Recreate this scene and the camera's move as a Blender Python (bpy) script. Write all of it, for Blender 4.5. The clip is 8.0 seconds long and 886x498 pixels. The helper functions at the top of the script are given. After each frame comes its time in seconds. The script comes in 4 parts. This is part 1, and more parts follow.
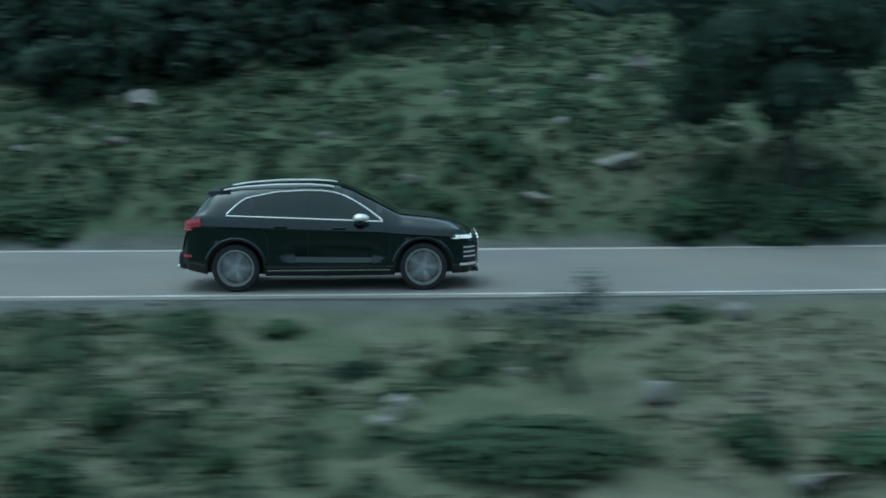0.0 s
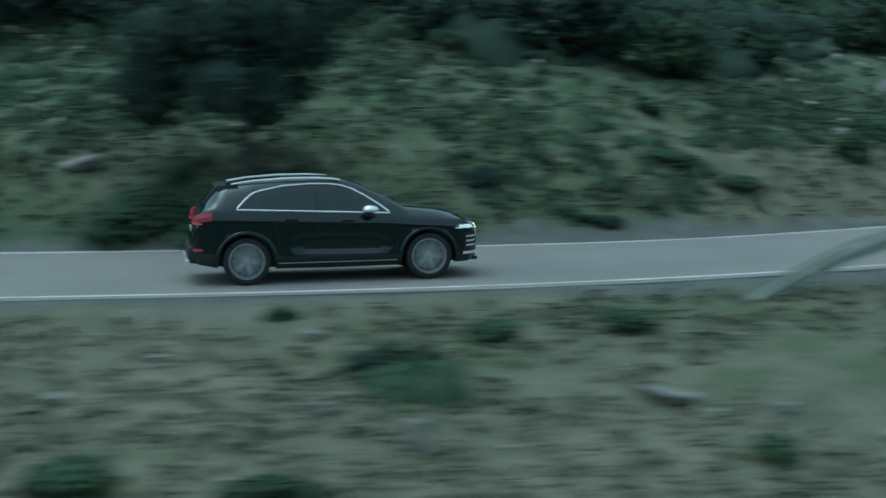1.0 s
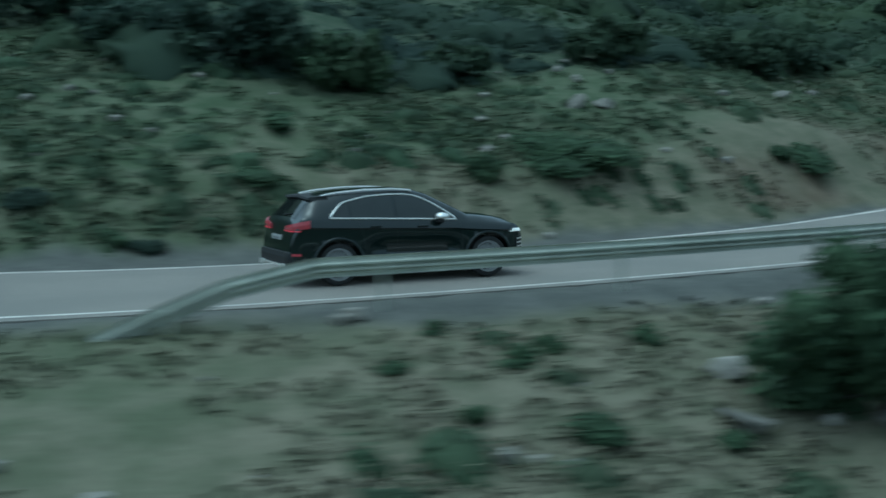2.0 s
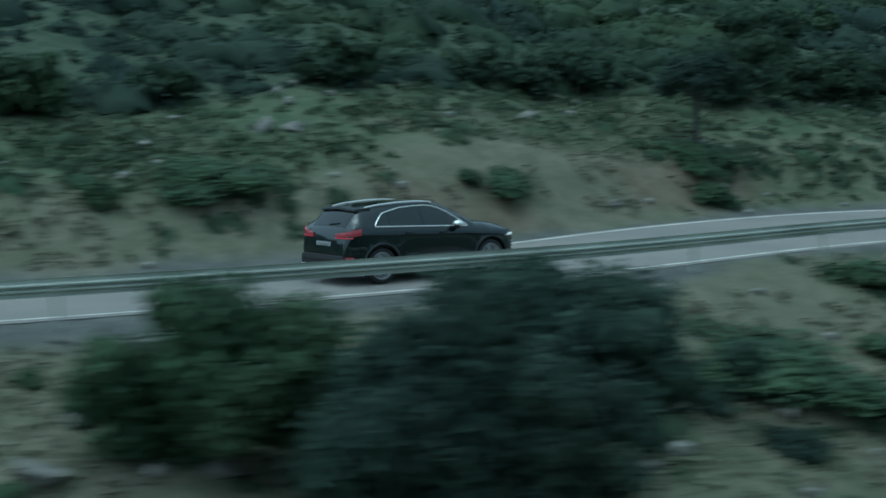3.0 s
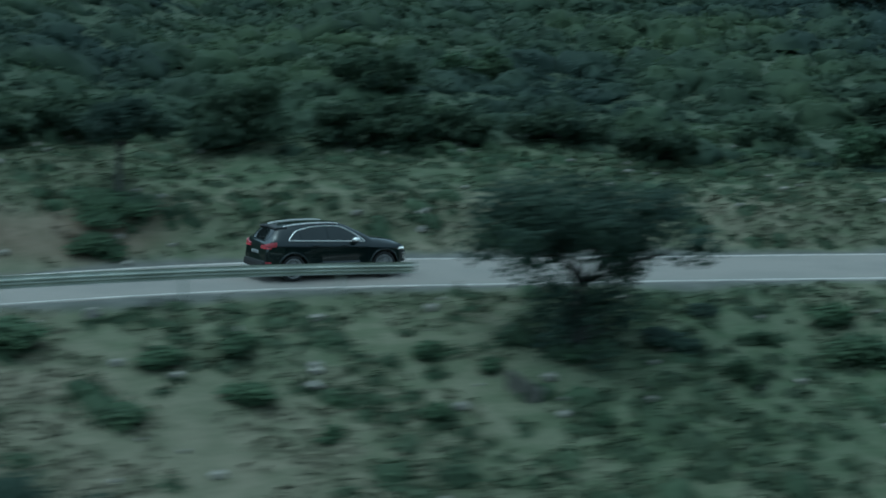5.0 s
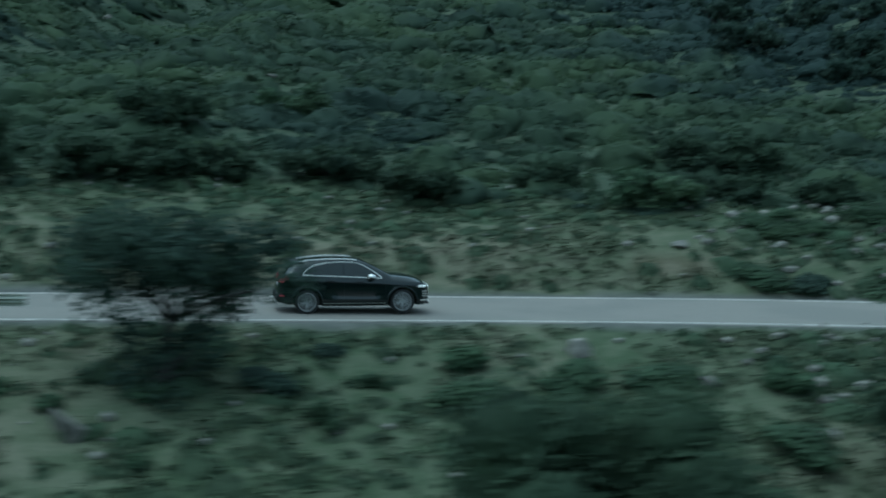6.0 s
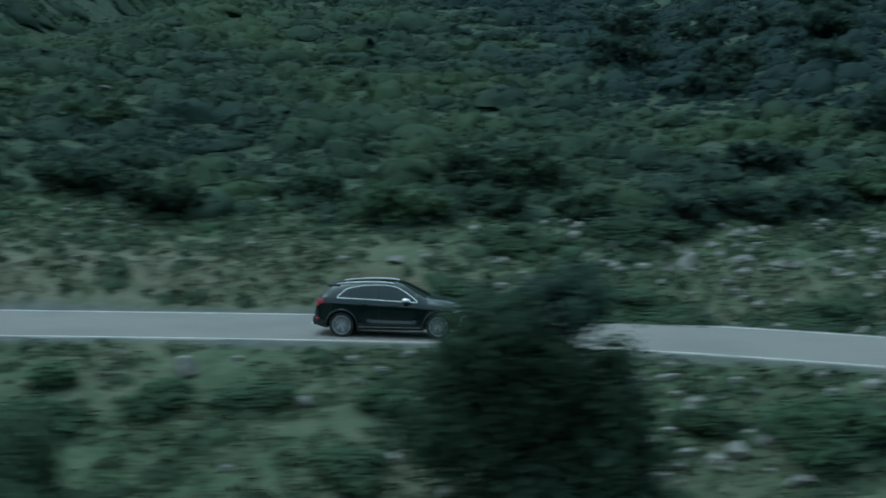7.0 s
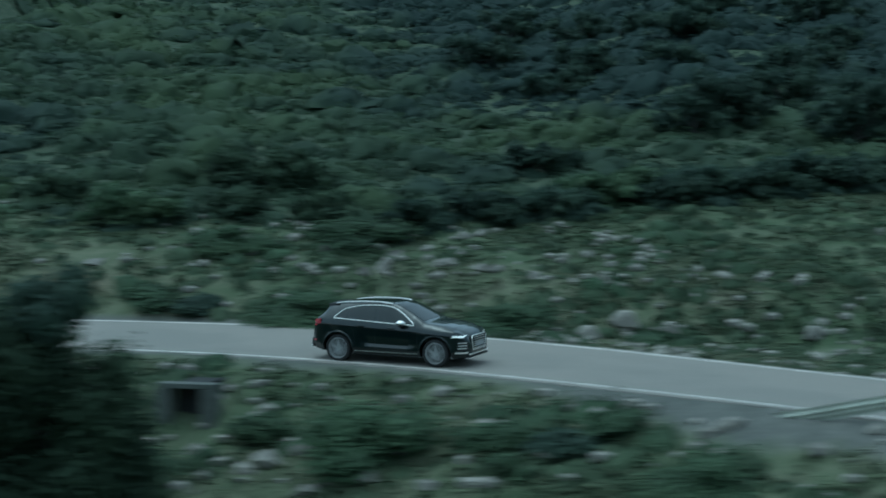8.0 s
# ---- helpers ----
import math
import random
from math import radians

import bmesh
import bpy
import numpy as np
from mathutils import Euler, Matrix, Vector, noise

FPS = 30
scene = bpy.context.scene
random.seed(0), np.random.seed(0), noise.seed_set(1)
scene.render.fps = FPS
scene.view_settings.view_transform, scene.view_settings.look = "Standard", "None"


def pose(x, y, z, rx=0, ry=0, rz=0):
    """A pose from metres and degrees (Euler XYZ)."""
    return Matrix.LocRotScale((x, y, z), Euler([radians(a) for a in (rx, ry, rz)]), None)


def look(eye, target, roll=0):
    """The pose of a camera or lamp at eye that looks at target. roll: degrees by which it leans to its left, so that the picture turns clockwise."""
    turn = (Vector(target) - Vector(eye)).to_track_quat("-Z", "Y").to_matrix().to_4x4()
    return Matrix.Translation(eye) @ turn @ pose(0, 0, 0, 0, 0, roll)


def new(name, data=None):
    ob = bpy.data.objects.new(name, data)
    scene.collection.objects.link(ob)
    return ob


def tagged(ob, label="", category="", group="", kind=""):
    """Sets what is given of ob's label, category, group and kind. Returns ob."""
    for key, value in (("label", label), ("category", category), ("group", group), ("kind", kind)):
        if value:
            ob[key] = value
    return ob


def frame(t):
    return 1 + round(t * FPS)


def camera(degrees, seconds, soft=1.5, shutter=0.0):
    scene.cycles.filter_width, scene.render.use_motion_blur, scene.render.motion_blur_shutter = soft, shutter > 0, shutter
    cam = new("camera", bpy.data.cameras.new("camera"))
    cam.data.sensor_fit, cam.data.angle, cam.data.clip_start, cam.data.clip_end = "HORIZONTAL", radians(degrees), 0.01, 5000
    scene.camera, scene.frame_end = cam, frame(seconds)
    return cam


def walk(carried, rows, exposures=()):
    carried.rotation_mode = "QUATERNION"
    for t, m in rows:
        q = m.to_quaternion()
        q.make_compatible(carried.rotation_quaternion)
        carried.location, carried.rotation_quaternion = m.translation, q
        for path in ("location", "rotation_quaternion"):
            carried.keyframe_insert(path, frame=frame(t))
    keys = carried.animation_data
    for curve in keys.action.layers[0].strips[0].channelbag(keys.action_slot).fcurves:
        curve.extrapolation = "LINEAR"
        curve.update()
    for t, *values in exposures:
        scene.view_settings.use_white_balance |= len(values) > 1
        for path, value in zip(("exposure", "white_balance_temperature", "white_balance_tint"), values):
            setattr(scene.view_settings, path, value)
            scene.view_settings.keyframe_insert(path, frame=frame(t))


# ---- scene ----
cam = camera(36.0, 8.0, soft=1.6, shutter=1.0)

# seconds, eye, yaw to the left, pitch up, roll
PATH = [
    (0.0, 1.186, -0.598, 5.741, -2.62, -6.58, -0.75),
    (0.5, 6.184, -0.587, 5.607, -3.39, -6.54, -0.66),
    (1.0, 11.504, -0.601, 5.560, -4.48, -6.53, -0.88),
    (1.2, 13.490, -0.487, 5.629, -4.64, -6.60, -1.03),
    (2.3, 23.976, 0.140, 5.887, -3.56, -6.44, -0.67),
    (2.5, 25.882, 0.105, 5.982, -3.26, -6.44, -0.71),
    (3.0, 31.074, 0.272, 6.018, -2.43, -6.05, -0.85),
    (3.5, 36.126, 0.417, 5.965, -1.72, -5.69, -0.92),
    (4.0, 41.513, 0.607, 5.903, -1.16, -5.32, -0.98),
    (4.5, 46.741, 1.070, 5.845, -0.53, -4.84, -1.12),
    (5.0, 52.543, 1.509, 5.750, 0.18, -4.15, -1.11),
    (5.2, 54.844, 1.815, 5.700, 0.48, -3.85, -1.29),
    (6.3, 66.351, 3.684, 5.181, 1.13, -1.85, 0.20),
    (6.5, 68.555, 4.026, 5.204, 1.35, -1.79, 0.13),
    (7.0, 74.256, 4.756, 5.173, 1.86, -1.55, 0.16),
    (7.5, 79.499, 5.324, 5.211, 2.19, -1.44, 0.18),
    (8.0, 85.000, 5.925, 5.221, 2.11, -1.47, 0.21),
]


def aim(x, y, z, yaw, pitch, roll):
    a, b = radians(yaw), radians(pitch)
    way = Vector((-math.sin(a) * math.cos(b), math.cos(a) * math.cos(b), math.sin(b)))
    return look((x, y, z), Vector((x, y, z)) + 2 * way, roll)


EXPOSURE, KELVIN, TINT = 0.15, 4700, -21
walk(cam, [(row[0], aim(*row[1:])) for row in PATH],
     exposures=[(0, EXPOSURE, KELVIN, TINT), (8, EXPOSURE, KELVIN, TINT)])

# ---- light: an overcast dusk sky and a wide, weak sun ----
world = bpy.data.worlds.new("sky")
scene.world = world
world.use_nodes = True
wn = world.node_tree
sky = wn.nodes.new("ShaderNodeTexSky")
sky.sky_type, sky.sun_disc = "NISHITA", False
sky.sun_elevation, sky.sun_rotation = radians(76), radians(-75)
sky.air_density, sky.dust_density, sky.ozone_density = 1.0, 4.0, 2.0
background = wn.nodes["Background"]
background.inputs["Strength"].default_value = 0.12
cloud = wn.nodes.new("ShaderNodeHueSaturation")
cloud.inputs["Saturation"].default_value = 0.45
wn.links.new(sky.outputs[0], cloud.inputs["Color"])
wn.links.new(cloud.outputs[0], background.inputs[0])
sun = new("sun", bpy.data.lights.new("sun", "SUN"))
sun.data.energy, sun.data.angle, sun.data.color = 0.5, radians(150), (1.0, 0.98, 0.95)
sun.matrix_world = look((-14, -4, 58), (0, 0, 0))


# ---- materials ----
def mat(name, colour, rough=0.8, metal=0.0, spread=0.25, scale=6.0, bump=0.0, bump_scale=40.0, bump_depth=0.02, island=0.0, coat=0.0, second=None, second_scale=0.6,
        specular=0.5, objects=0.0, thin=0.0, third=None, third_scale=0.1, zone=None):
    """A surface with variation at two scales: fine grain round its colour, and wide patches towards a second colour."""
    m = bpy.data.materials.new(name)
    m.use_nodes = True
    t = m.node_tree
    b = t.nodes["Principled BSDF"]
    b.inputs["Roughness"].default_value, b.inputs["Metallic"].default_value = rough, metal
    b.inputs["Coat Weight"].default_value, b.inputs["Coat Roughness"].default_value = coat, 0.03
    b.inputs["Specular IOR Level"].default_value = specular
    where = t.nodes.new("ShaderNodeTexCoord").outputs["Object"]

    def noisy(size, detail=4.0):
        n = t.nodes.new("ShaderNodeTexNoise")
        n.inputs["Scale"].default_value, n.inputs["Detail"].default_value = size, detail
        t.links.new(where, n.inputs["Vector"])
        return n.outputs["Fac"]

    def blend(fac, a, c, kind="MIX"):
        n = t.nodes.new("ShaderNodeMix")
        n.data_type, n.blend_type = "RGBA", kind
        for socket, v in ((n.inputs[0], fac), (n.inputs[6], a), (n.inputs[7], c)):
            if isinstance(v, (int, float)):
                socket.default_value = v
            elif isinstance(v, tuple):
                socket.default_value = (*v, 1) if len(v) == 3 else v
            else:
                t.links.new(v, socket)
        return n.outputs[2]

    def ramp(value, lo, hi):
        n = t.nodes.new("ShaderNodeMapRange")
        n.inputs[1].default_value, n.inputs[2].default_value = lo, hi
        t.links.new(value, n.inputs[0])
        return n.outputs[0]

    lo, hi = tuple(v * (1 - spread) for v in colour), tuple(min(1, v * (1 + spread)) for v in colour)
    out = blend(ramp(noisy(scale), 0.32, 0.68), lo, hi)
    if second:
        out = blend(ramp(noisy(second_scale, 5.0), 0.42, 0.62), out, second)
    if third:
        out = blend(ramp(noisy(third_scale, 6.0), 0.47, 0.66), out, third)
    if zone:
        share = t.nodes.new("ShaderNodeAttribute")
        share.attribute_name = zone[0]
        out = blend(share.outputs["Fac"], out, zone[1])
    for amount, node, socket in ((island, "ShaderNodeNewGeometry", "Random Per Island"), (objects, "ShaderNodeObjectInfo", "Random")):
        if amount:
            r = t.nodes.new(node).outputs[socket]
            out = blend(1.0, out, blend(r, (1 - amount,) * 3, (1 + amount,) * 3), "MULTIPLY")
    t.links.new(out, b.inputs["Base Color"])
    if bump:
        n = t.nodes.new("ShaderNodeBump")
        n.inputs["Strength"].default_value, n.inputs["Distance"].default_value = bump, bump_depth
        t.links.new(noisy(bump_scale), n.inputs["Height"])
        t.links.new(n.outputs[0], b.inputs["Normal"])
    if thin:
        # leaves let part of the light through
        glow, both = t.nodes.new("ShaderNodeBsdfTranslucent"), t.nodes.new("ShaderNodeMixShader")
        t.links.new(out, glow.inputs["Color"])
        both.inputs[0].default_value = thin
        t.links.new(b.outputs[0], both.inputs[1])
        t.links.new(glow.outputs[0], both.inputs[2])
        t.links.new(both.outputs[0], t.nodes["Material Output"].inputs["Surface"])
    return m


def meadow_mat(name, relief=0.0, island=0.0, dark=1.0):
    """Hillside cover: dry straw, olive grass, green turf, a dark scrub floor, red earth or gravel, as the mesh's cover
    attributes say.
    """
    m = mat(name, (0.1, 0.1, 0.1), 0.95, specular=0.1)
    t = m.node_tree
    b = t.nodes["Principled BSDF"]
    where = t.nodes.new("ShaderNodeTexCoord").outputs["Object"]

    def noisy(size, detail, lo, hi):
        n, r = t.nodes.new("ShaderNodeTexNoise"), t.nodes.new("ShaderNodeMapRange")
        n.inputs["Scale"].default_value, n.inputs["Detail"].default_value = size, detail
        t.links.new(where, n.inputs["Vector"])
        r.inputs[1].default_value, r.inputs[2].default_value = lo, hi
        t.links.new(n.outputs["Fac"], r.inputs[0])
        return r.outputs[0], n.outputs["Fac"]

    def blend(fac, a, c, kind="MIX"):
        n = t.nodes.new("ShaderNodeMix")
        n.data_type, n.blend_type = "RGBA", kind
        for socket, v in ((n.inputs[0], fac), (n.inputs[6], a), (n.inputs[7], c)):
            if isinstance(v, float):
                socket.default_value = v
            elif isinstance(v, tuple):
                socket.default_value = tuple(x * dark for x in v) + (1,)
            else:
                t.links.new(v, socket)
        return n.outputs[2]

    def parts(attribute):
        a, c = t.nodes.new("ShaderNodeAttribute"), t.nodes.new("ShaderNodeSeparateColor")
        a.attribute_name = attribute
        t.links.new(a.outputs["Color"], c.inputs[0])
        return c.outputs

    cover, bare = parts("cover"), parts("bare")
    fine, mid, wide = noisy(7.0, 5.0, 0.3, 0.7), noisy(1.5, 5.0, 0.40, 0.60), noisy(0.33, 4.0, 0.42, 0.85)
    olive = blend(mid[0], (0.102, 0.116, 0.070), (0.152, 0.154, 0.104))
    olive = blend(wide[0], olive, (0.100, 0.118, 0.070))
    straw = blend(mid[0], (0.132, 0.132, 0.088), (0.186, 0.172, 0.122))
    straw = blend(wide[0], straw, (0.134, 0.136, 0.090))
    turf = blend(mid[0], (0.066, 0.090, 0.048), (0.106, 0.124, 0.076))
    turf = blend(wide[0], turf, (0.100, 0.112, 0.072))
    # dark floor: shade between the scrub bushes is put into its colour
    dark_floor = blend(mid[0], (0.052, 0.072, 0.044), (0.080, 0.096, 0.064))
    earth = blend(mid[0], (0.128, 0.092, 0.066), (0.165, 0.125, 0.092))
    gravel = blend(mid[0], (0.108, 0.108, 0.098), (0.138, 0.136, 0.123))
    out = blend(cover[0], olive, straw)
    out = blend(cover[1], out, turf)
    out = blend(bare[0], out, earth)
    out = blend(cover[2], out, dark_floor)
    out = blend(bare[1], out, gravel)
    out = blend(1.0, out, blend(fine[0], (0.88 / dark,) * 3, (1.12 / dark,) * 3), "MULTIPLY")
    if island:
        r = t.nodes.new("ShaderNodeNewGeometry").outputs["Random Per Island"]
        out = blend(1.0, out, blend(r, ((1 - island) / dark,) * 3, ((1 + island) / dark,) * 3), "MULTIPLY")
    t.links.new(out, b.inputs["Base Color"])
    if relief:
        n = t.nodes.new("ShaderNodeBump")
        n.inputs["Strength"].default_value, n.inputs["Distance"].default_value = relief, 0.05
        t.links.new(noisy(5.0, 6.0, 0, 1)[1], n.inputs["Height"])
        t.links.new(n.outputs[0], b.inputs["Normal"])
    return m


M = dict(
    meadow=meadow_mat("grassy_hillside", 0.35),
    grass=meadow_mat("hillside_grass_blades", 0.0, 0.08, 1.0),
    heath=mat("low_grey_green_shrub_leaves", (0.088, 0.112, 0.068), 0.85, spread=0.3, scale=0.9, second=(0.066, 0.092, 0.052), second_scale=0.3, island=0.12, specular=0.15, thin=0.3),
    asphalt=mat("worn_asphalt", (0.245, 0.220, 0.193), 0.85, spread=0.10, scale=14, second=(0.212, 0.195, 0.173), second_scale=0.35, bump=0.25, bump_scale=90),
    line=mat("worn_road_paint", (0.70, 0.65, 0.59), 0.7, spread=0.15, scale=8, second=(0.48, 0.45, 0.41), second_scale=1.6),
    steel=mat("galvanised_steel", (0.52, 0.53, 0.46), 0.6, 0.3, spread=0.15, scale=5, second=(0.40, 0.41, 0.35), second_scale=0.8),
    rock=mat("limestone", (0.25, 0.232, 0.20), 0.9, spread=0.3, scale=5, second=(0.13, 0.122, 0.105), second_scale=2.2, bump=0.9, bump_scale=12, objects=0.2),
    concrete=mat("old_concrete", (0.12, 0.123, 0.112), 0.9, spread=0.3, scale=4, second=(0.08, 0.085, 0.074), second_scale=1.0, bump=0.5, bump_scale=25),
    dark=mat("shadowed_hole", (0.02, 0.02, 0.02), 0.95),
    bushy=mat("soft_green_shrub_leaves", (0.056, 0.086, 0.046), 0.8, spread=0.35, scale=0.7, second=(0.080, 0.106, 0.060), second_scale=0.2, island=0.2, specular=0.2, thin=0.25),
    # the bluish cast in these leaf greens stands in for haze on the hill
    scrub=mat("dark_scrub_leaves", (0.056, 0.080, 0.050), 0.8, spread=0.25, scale=0.45, objects=0.12, second=(0.078, 0.108, 0.056), second_scale=0.11, third=(0.042, 0.062, 0.050), third_scale=0.07, zone=("dark_share", (0.037, 0.056, 0.049)), island=0.07, specular=0.15, thin=0.35),
    leaf=mat("holm_oak_leaves", (0.054, 0.080, 0.060), 0.75, spread=0.25, scale=1.2, second=(0.066, 0.094, 0.064), second_scale=0.5, island=0.2, specular=0.2, thin=0.42, objects=0.12),
    green=mat("bush_leaves", (0.066, 0.102, 0.054), 0.75, spread=0.35, scale=1.2, second=(0.092, 0.128, 0.068), second_scale=0.5, island=0.2, specular=0.2, objects=0.2, thin=0.3),
    bark=mat("grey_bark", (0.05, 0.047, 0.042), 0.9, spread=0.35, scale=7, bump=0.8, bump_scale=25),
    paint=mat("dark_green_black_car_paint", (0.003, 0.008, 0.008), 0.3, 0.0, spread=0.1, scale=60, coat=1.0, specular=0.15),
    # side glass is greyer than the rest: a reflection is put into its colour
    glass=mat("tinted_glass", (0.030, 0.034, 0.034), 0.08, spread=0.1, scale=3, specular=0.4),
    rear_glass=mat("dark_tinted_glass", (0.012, 0.014, 0.014), 0.05, spread=0.1, scale=3, specular=0.35),
    lamp_glass=mat("grey_lamp_glass", (0.16, 0.17, 0.175), 0.15, spread=0.3, scale=25, coat=0.6),
    black=mat("black_plastic", (0.012, 0.012, 0.013), 0.6, spread=0.2, scale=30),
    chrome=mat("satin_chrome", (0.97, 0.93, 0.89), 0.3, 0.75, spread=0.06, scale=30),
    silver=mat("matt_aluminium", (0.95, 0.91, 0.87), 0.3, 0.7, spread=0.06, scale=30),
    rubber=mat("tyre_rubber", (0.018, 0.018, 0.018), 0.85, spread=0.25, scale=30),
    alloy=mat("alloy_rim", (0.42, 0.42, 0.42), 0.42, 0.45, spread=0.12, scale=12),
    disc=mat("dark_brake_steel", (0.10, 0.10, 0.10), 0.5, 0.5, spread=0.15, scale=20),
    red_lamp=mat("red_lamp_glass", (0.32, 0.02, 0.03), 0.15, spread=0.15, scale=20, coat=1.0),
    plate=mat("number_plate_white", (0.36, 0.36, 0.36), 0.5, spread=0.06, scale=30),
    plate_bar=mat("plate_bar_grey", (0.2, 0.2, 0.2), 0.6, spread=0.1, scale=30),
)


def glowing(name, colour, strength):
    m = mat(name, colour, 0.2, spread=0.05, scale=30)
    b = m.node_tree.nodes["Principled BSDF"]
    b.inputs["Emission Color"].default_value, b.inputs["Emission Strength"].default_value = (*colour, 1), strength
    return m


M["headlamp"] = glowing("white_running_light", (0.92, 0.88, 0.84), 0.45)
M["red_lamp"] = glowing("lit_red_lamp_glass", (0.34, 0.05, 0.065), 0.05)
M["tail_glow"] = glowing("red_running_light", (0.62, 0.06, 0.085), 0.22)


# ---- lie of the land ----
# along x: near edge line y, its height, rise of the far edge over it
ROAD = np.array([
    (-60, 22.8, 2.95, 0.0), (-30, 21.2, 2.9, 0.0), (-6, 19.93, 2.78, -0.01), (0, 19.61, 2.75, -0.02), (6, 19.42, 2.71, -0.03), (12, 19.50, 2.67, -0.05),
    (18, 20.50, 2.62, -0.10), (24, 22.70, 2.55, -0.13), (30, 25.64, 2.47, -0.10), (36, 29.55, 2.36, -0.02), (42, 34.52, 2.23, 0.14),
    (48, 38.27, 2.08, 0.27), (54, 40.31, 1.90, 0.30), (60, 42.07, 1.72, 0.27), (66, 43.12, 1.58, 0.26), (72, 43.49, 1.47, 0.27),
    (78, 42.95, 1.35, 0.26), (84, 40.45, 1.23, 0.18), (90, 36.25, 1.15, 0.01), (96, 31.2, 1.08, -0.05), (104, 24.0, 1.0, -0.08),
    (116, 13.0, 0.9, 0.0), (140, -9.0, 0.8, 0.0)], float)
WIDTH = 6.0


def spline(xs, ys):
    """A natural cubic through the given rows, as a function."""
    xs, ys = np.asarray(xs, float), np.asarray(ys, float)
    n, h = len(xs), np.diff(xs)
    a, r = np.eye(n), np.zeros(n)
    for i in range(1, n - 1):
        a[i, i - 1:i + 2] = h[i - 1], 2 * (h[i - 1] + h[i]), h[i]
        r[i] = 6 * ((ys[i + 1] - ys[i]) / h[i] - (ys[i] - ys[i - 1]) / h[i - 1])
    k = np.linalg.solve(a, r)

    def at(x):
        x = np.asarray(x, float)
        c = np.clip(x, xs[0], xs[-1])
        i = np.clip(np.searchsorted(xs, c) - 1, 0, n - 2)
        u, v = xs[i + 1] - c, c - xs[i]
        y = (k[i] * u**3 + k[i + 1] * v**3) / (6 * h[i]) + (ys[i] / h[i] - k[i] * h[i] / 6) * u + (ys[i + 1] / h[i] - k[i + 1] * h[i] / 6) * v
        first, last = (ys[1] - ys[0]) / h[0], (ys[-1] - ys[-2]) / h[-1]
        return y + np.minimum(x - xs[0], 0) * first + np.maximum(x - xs[-1], 0) * last
    return at


edge_y, edge_z, edge_rise = (spline(ROAD[:, 0], ROAD[:, n]) for n in (1, 2, 3))


def edge_turn(x):
    return np.arctan2(edge_y(x + 0.25) - edge_y(x - 0.25), 0.5)


def lattice(x, y, seed=0):
    """Smooth value noise in 0..1 on the plan."""
    i, j = np.floor(x).astype(np.int64), np.floor(y).astype(np.int64)
    u, v = x - i, y - j
    u, v = u * u * (3 - 2 * u), v * v * (3 - 2 * v)

    def h(a, b):
        n = (a * 374761393 + b * 668265263 + seed * 974711) & 0x7FFFFFFF
        n = ((n ^ (n >> 13)) * 1274126177) & 0x7FFFFFFF
        return ((n ^ (n >> 16)) & 0xFFFF) / 65535.0
    return (h(i, j) * (1 - u) + h(i + 1, j) * u) * (1 - v) + (h(i, j + 1) * (1 - u) + h(i + 1, j + 1) * u) * v


def rough_noise(x, y, size, seed=0):
    return (lattice(x / size, y / size, seed) + 0.5 * lattice(2.1 * x / size, 2.1 * y / size, seed + 1) + 0.25 * lattice(4.3 * x / size, 4.3 * y / size, seed + 2)) / 1.75 - 0.5


def smooth(a, b, v):
    u = np.clip((v - a) / (b - a), 0, 1)
    return u * u * (3 - 2 * u)


def across(x, y):
    """Metres beyond the near edge line, at right angles to the road."""
    return (y - edge_y(x)) * np.cos(edge_turn(x))


foot_y = spline((-60, 0, 15, 30, 42, 54, 66, 78, 100, 140), (29, 25.8, 26, 31.2, 41.5, 47.2, 49.0, 49.2, 48, 49))


def ground(x, y):
    x, y = np.asarray(x, float), np.asarray(y, float)
    d = across(x, y)
    road = edge_z(x) + edge_rise(x) * np.clip(d, 0, WIDTH) / WIDTH
    below = np.maximum(-d - 0.8, 0)
    drop = 0.05 * smooth(0.3, 1.0, -d) + (0.30 + 0.03 * smooth(32, 44, x)) * np.minimum(below, 13) + 0.08 * np.maximum(below - 13, 0)
    e = np.minimum(np.maximum(d - WIDTH - 0.5, 0), np.maximum((y - foot_y(x)) * 0.9, 0) + 0.0 * x)
    steep = 0.31 - 0.05 * smooth(5, 40, x) + 0.05 * smooth(80, 100, x)
    # past 130 m the unseen hill is steepened, to darken what the car reflects
    rise = 0.8 * smooth(0, 3.0, e) + 0.7 * smooth(20, 33, x) * smooth(56, 44, x) * smooth(0, 6.0, e) + steep * np.minimum(e, 130) + 0.55 * np.clip(e - 130, 0, 420) + 0.1 * np.maximum(e - 550, 0)
    off = smooth(0.9, 4.0, -d) + smooth(0.6, 4.0, e)
    lumps = 0.5 * rough_noise(x, y, 5.0, 3) + 0.22 * rough_noise(x, y, 1.3, 7)
    wide = 2.0 * rough_noise(x, y, 38.0, 11) * (smooth(8, 40, e) + smooth(6, 25, -d))
    # slope out of view behind the camera, added to darken the car's reflections
    unseen_slope = 0.25 * np.maximum(-60 - y, 0) * smooth(-60, -160, y)
    under = -0.12 * smooth(-0.25, 0.1, d) * smooth(WIDTH + 0.25, WIDTH - 0.1, d)
    ditch = -0.7 * np.exp(-((x - 77.3)**2 + (y - 38.6)**2) / 1.1)  # before the culvert
    return road - drop + rise + off * lumps + wide + under + ditch + np.minimum(unseen_slope, 120)


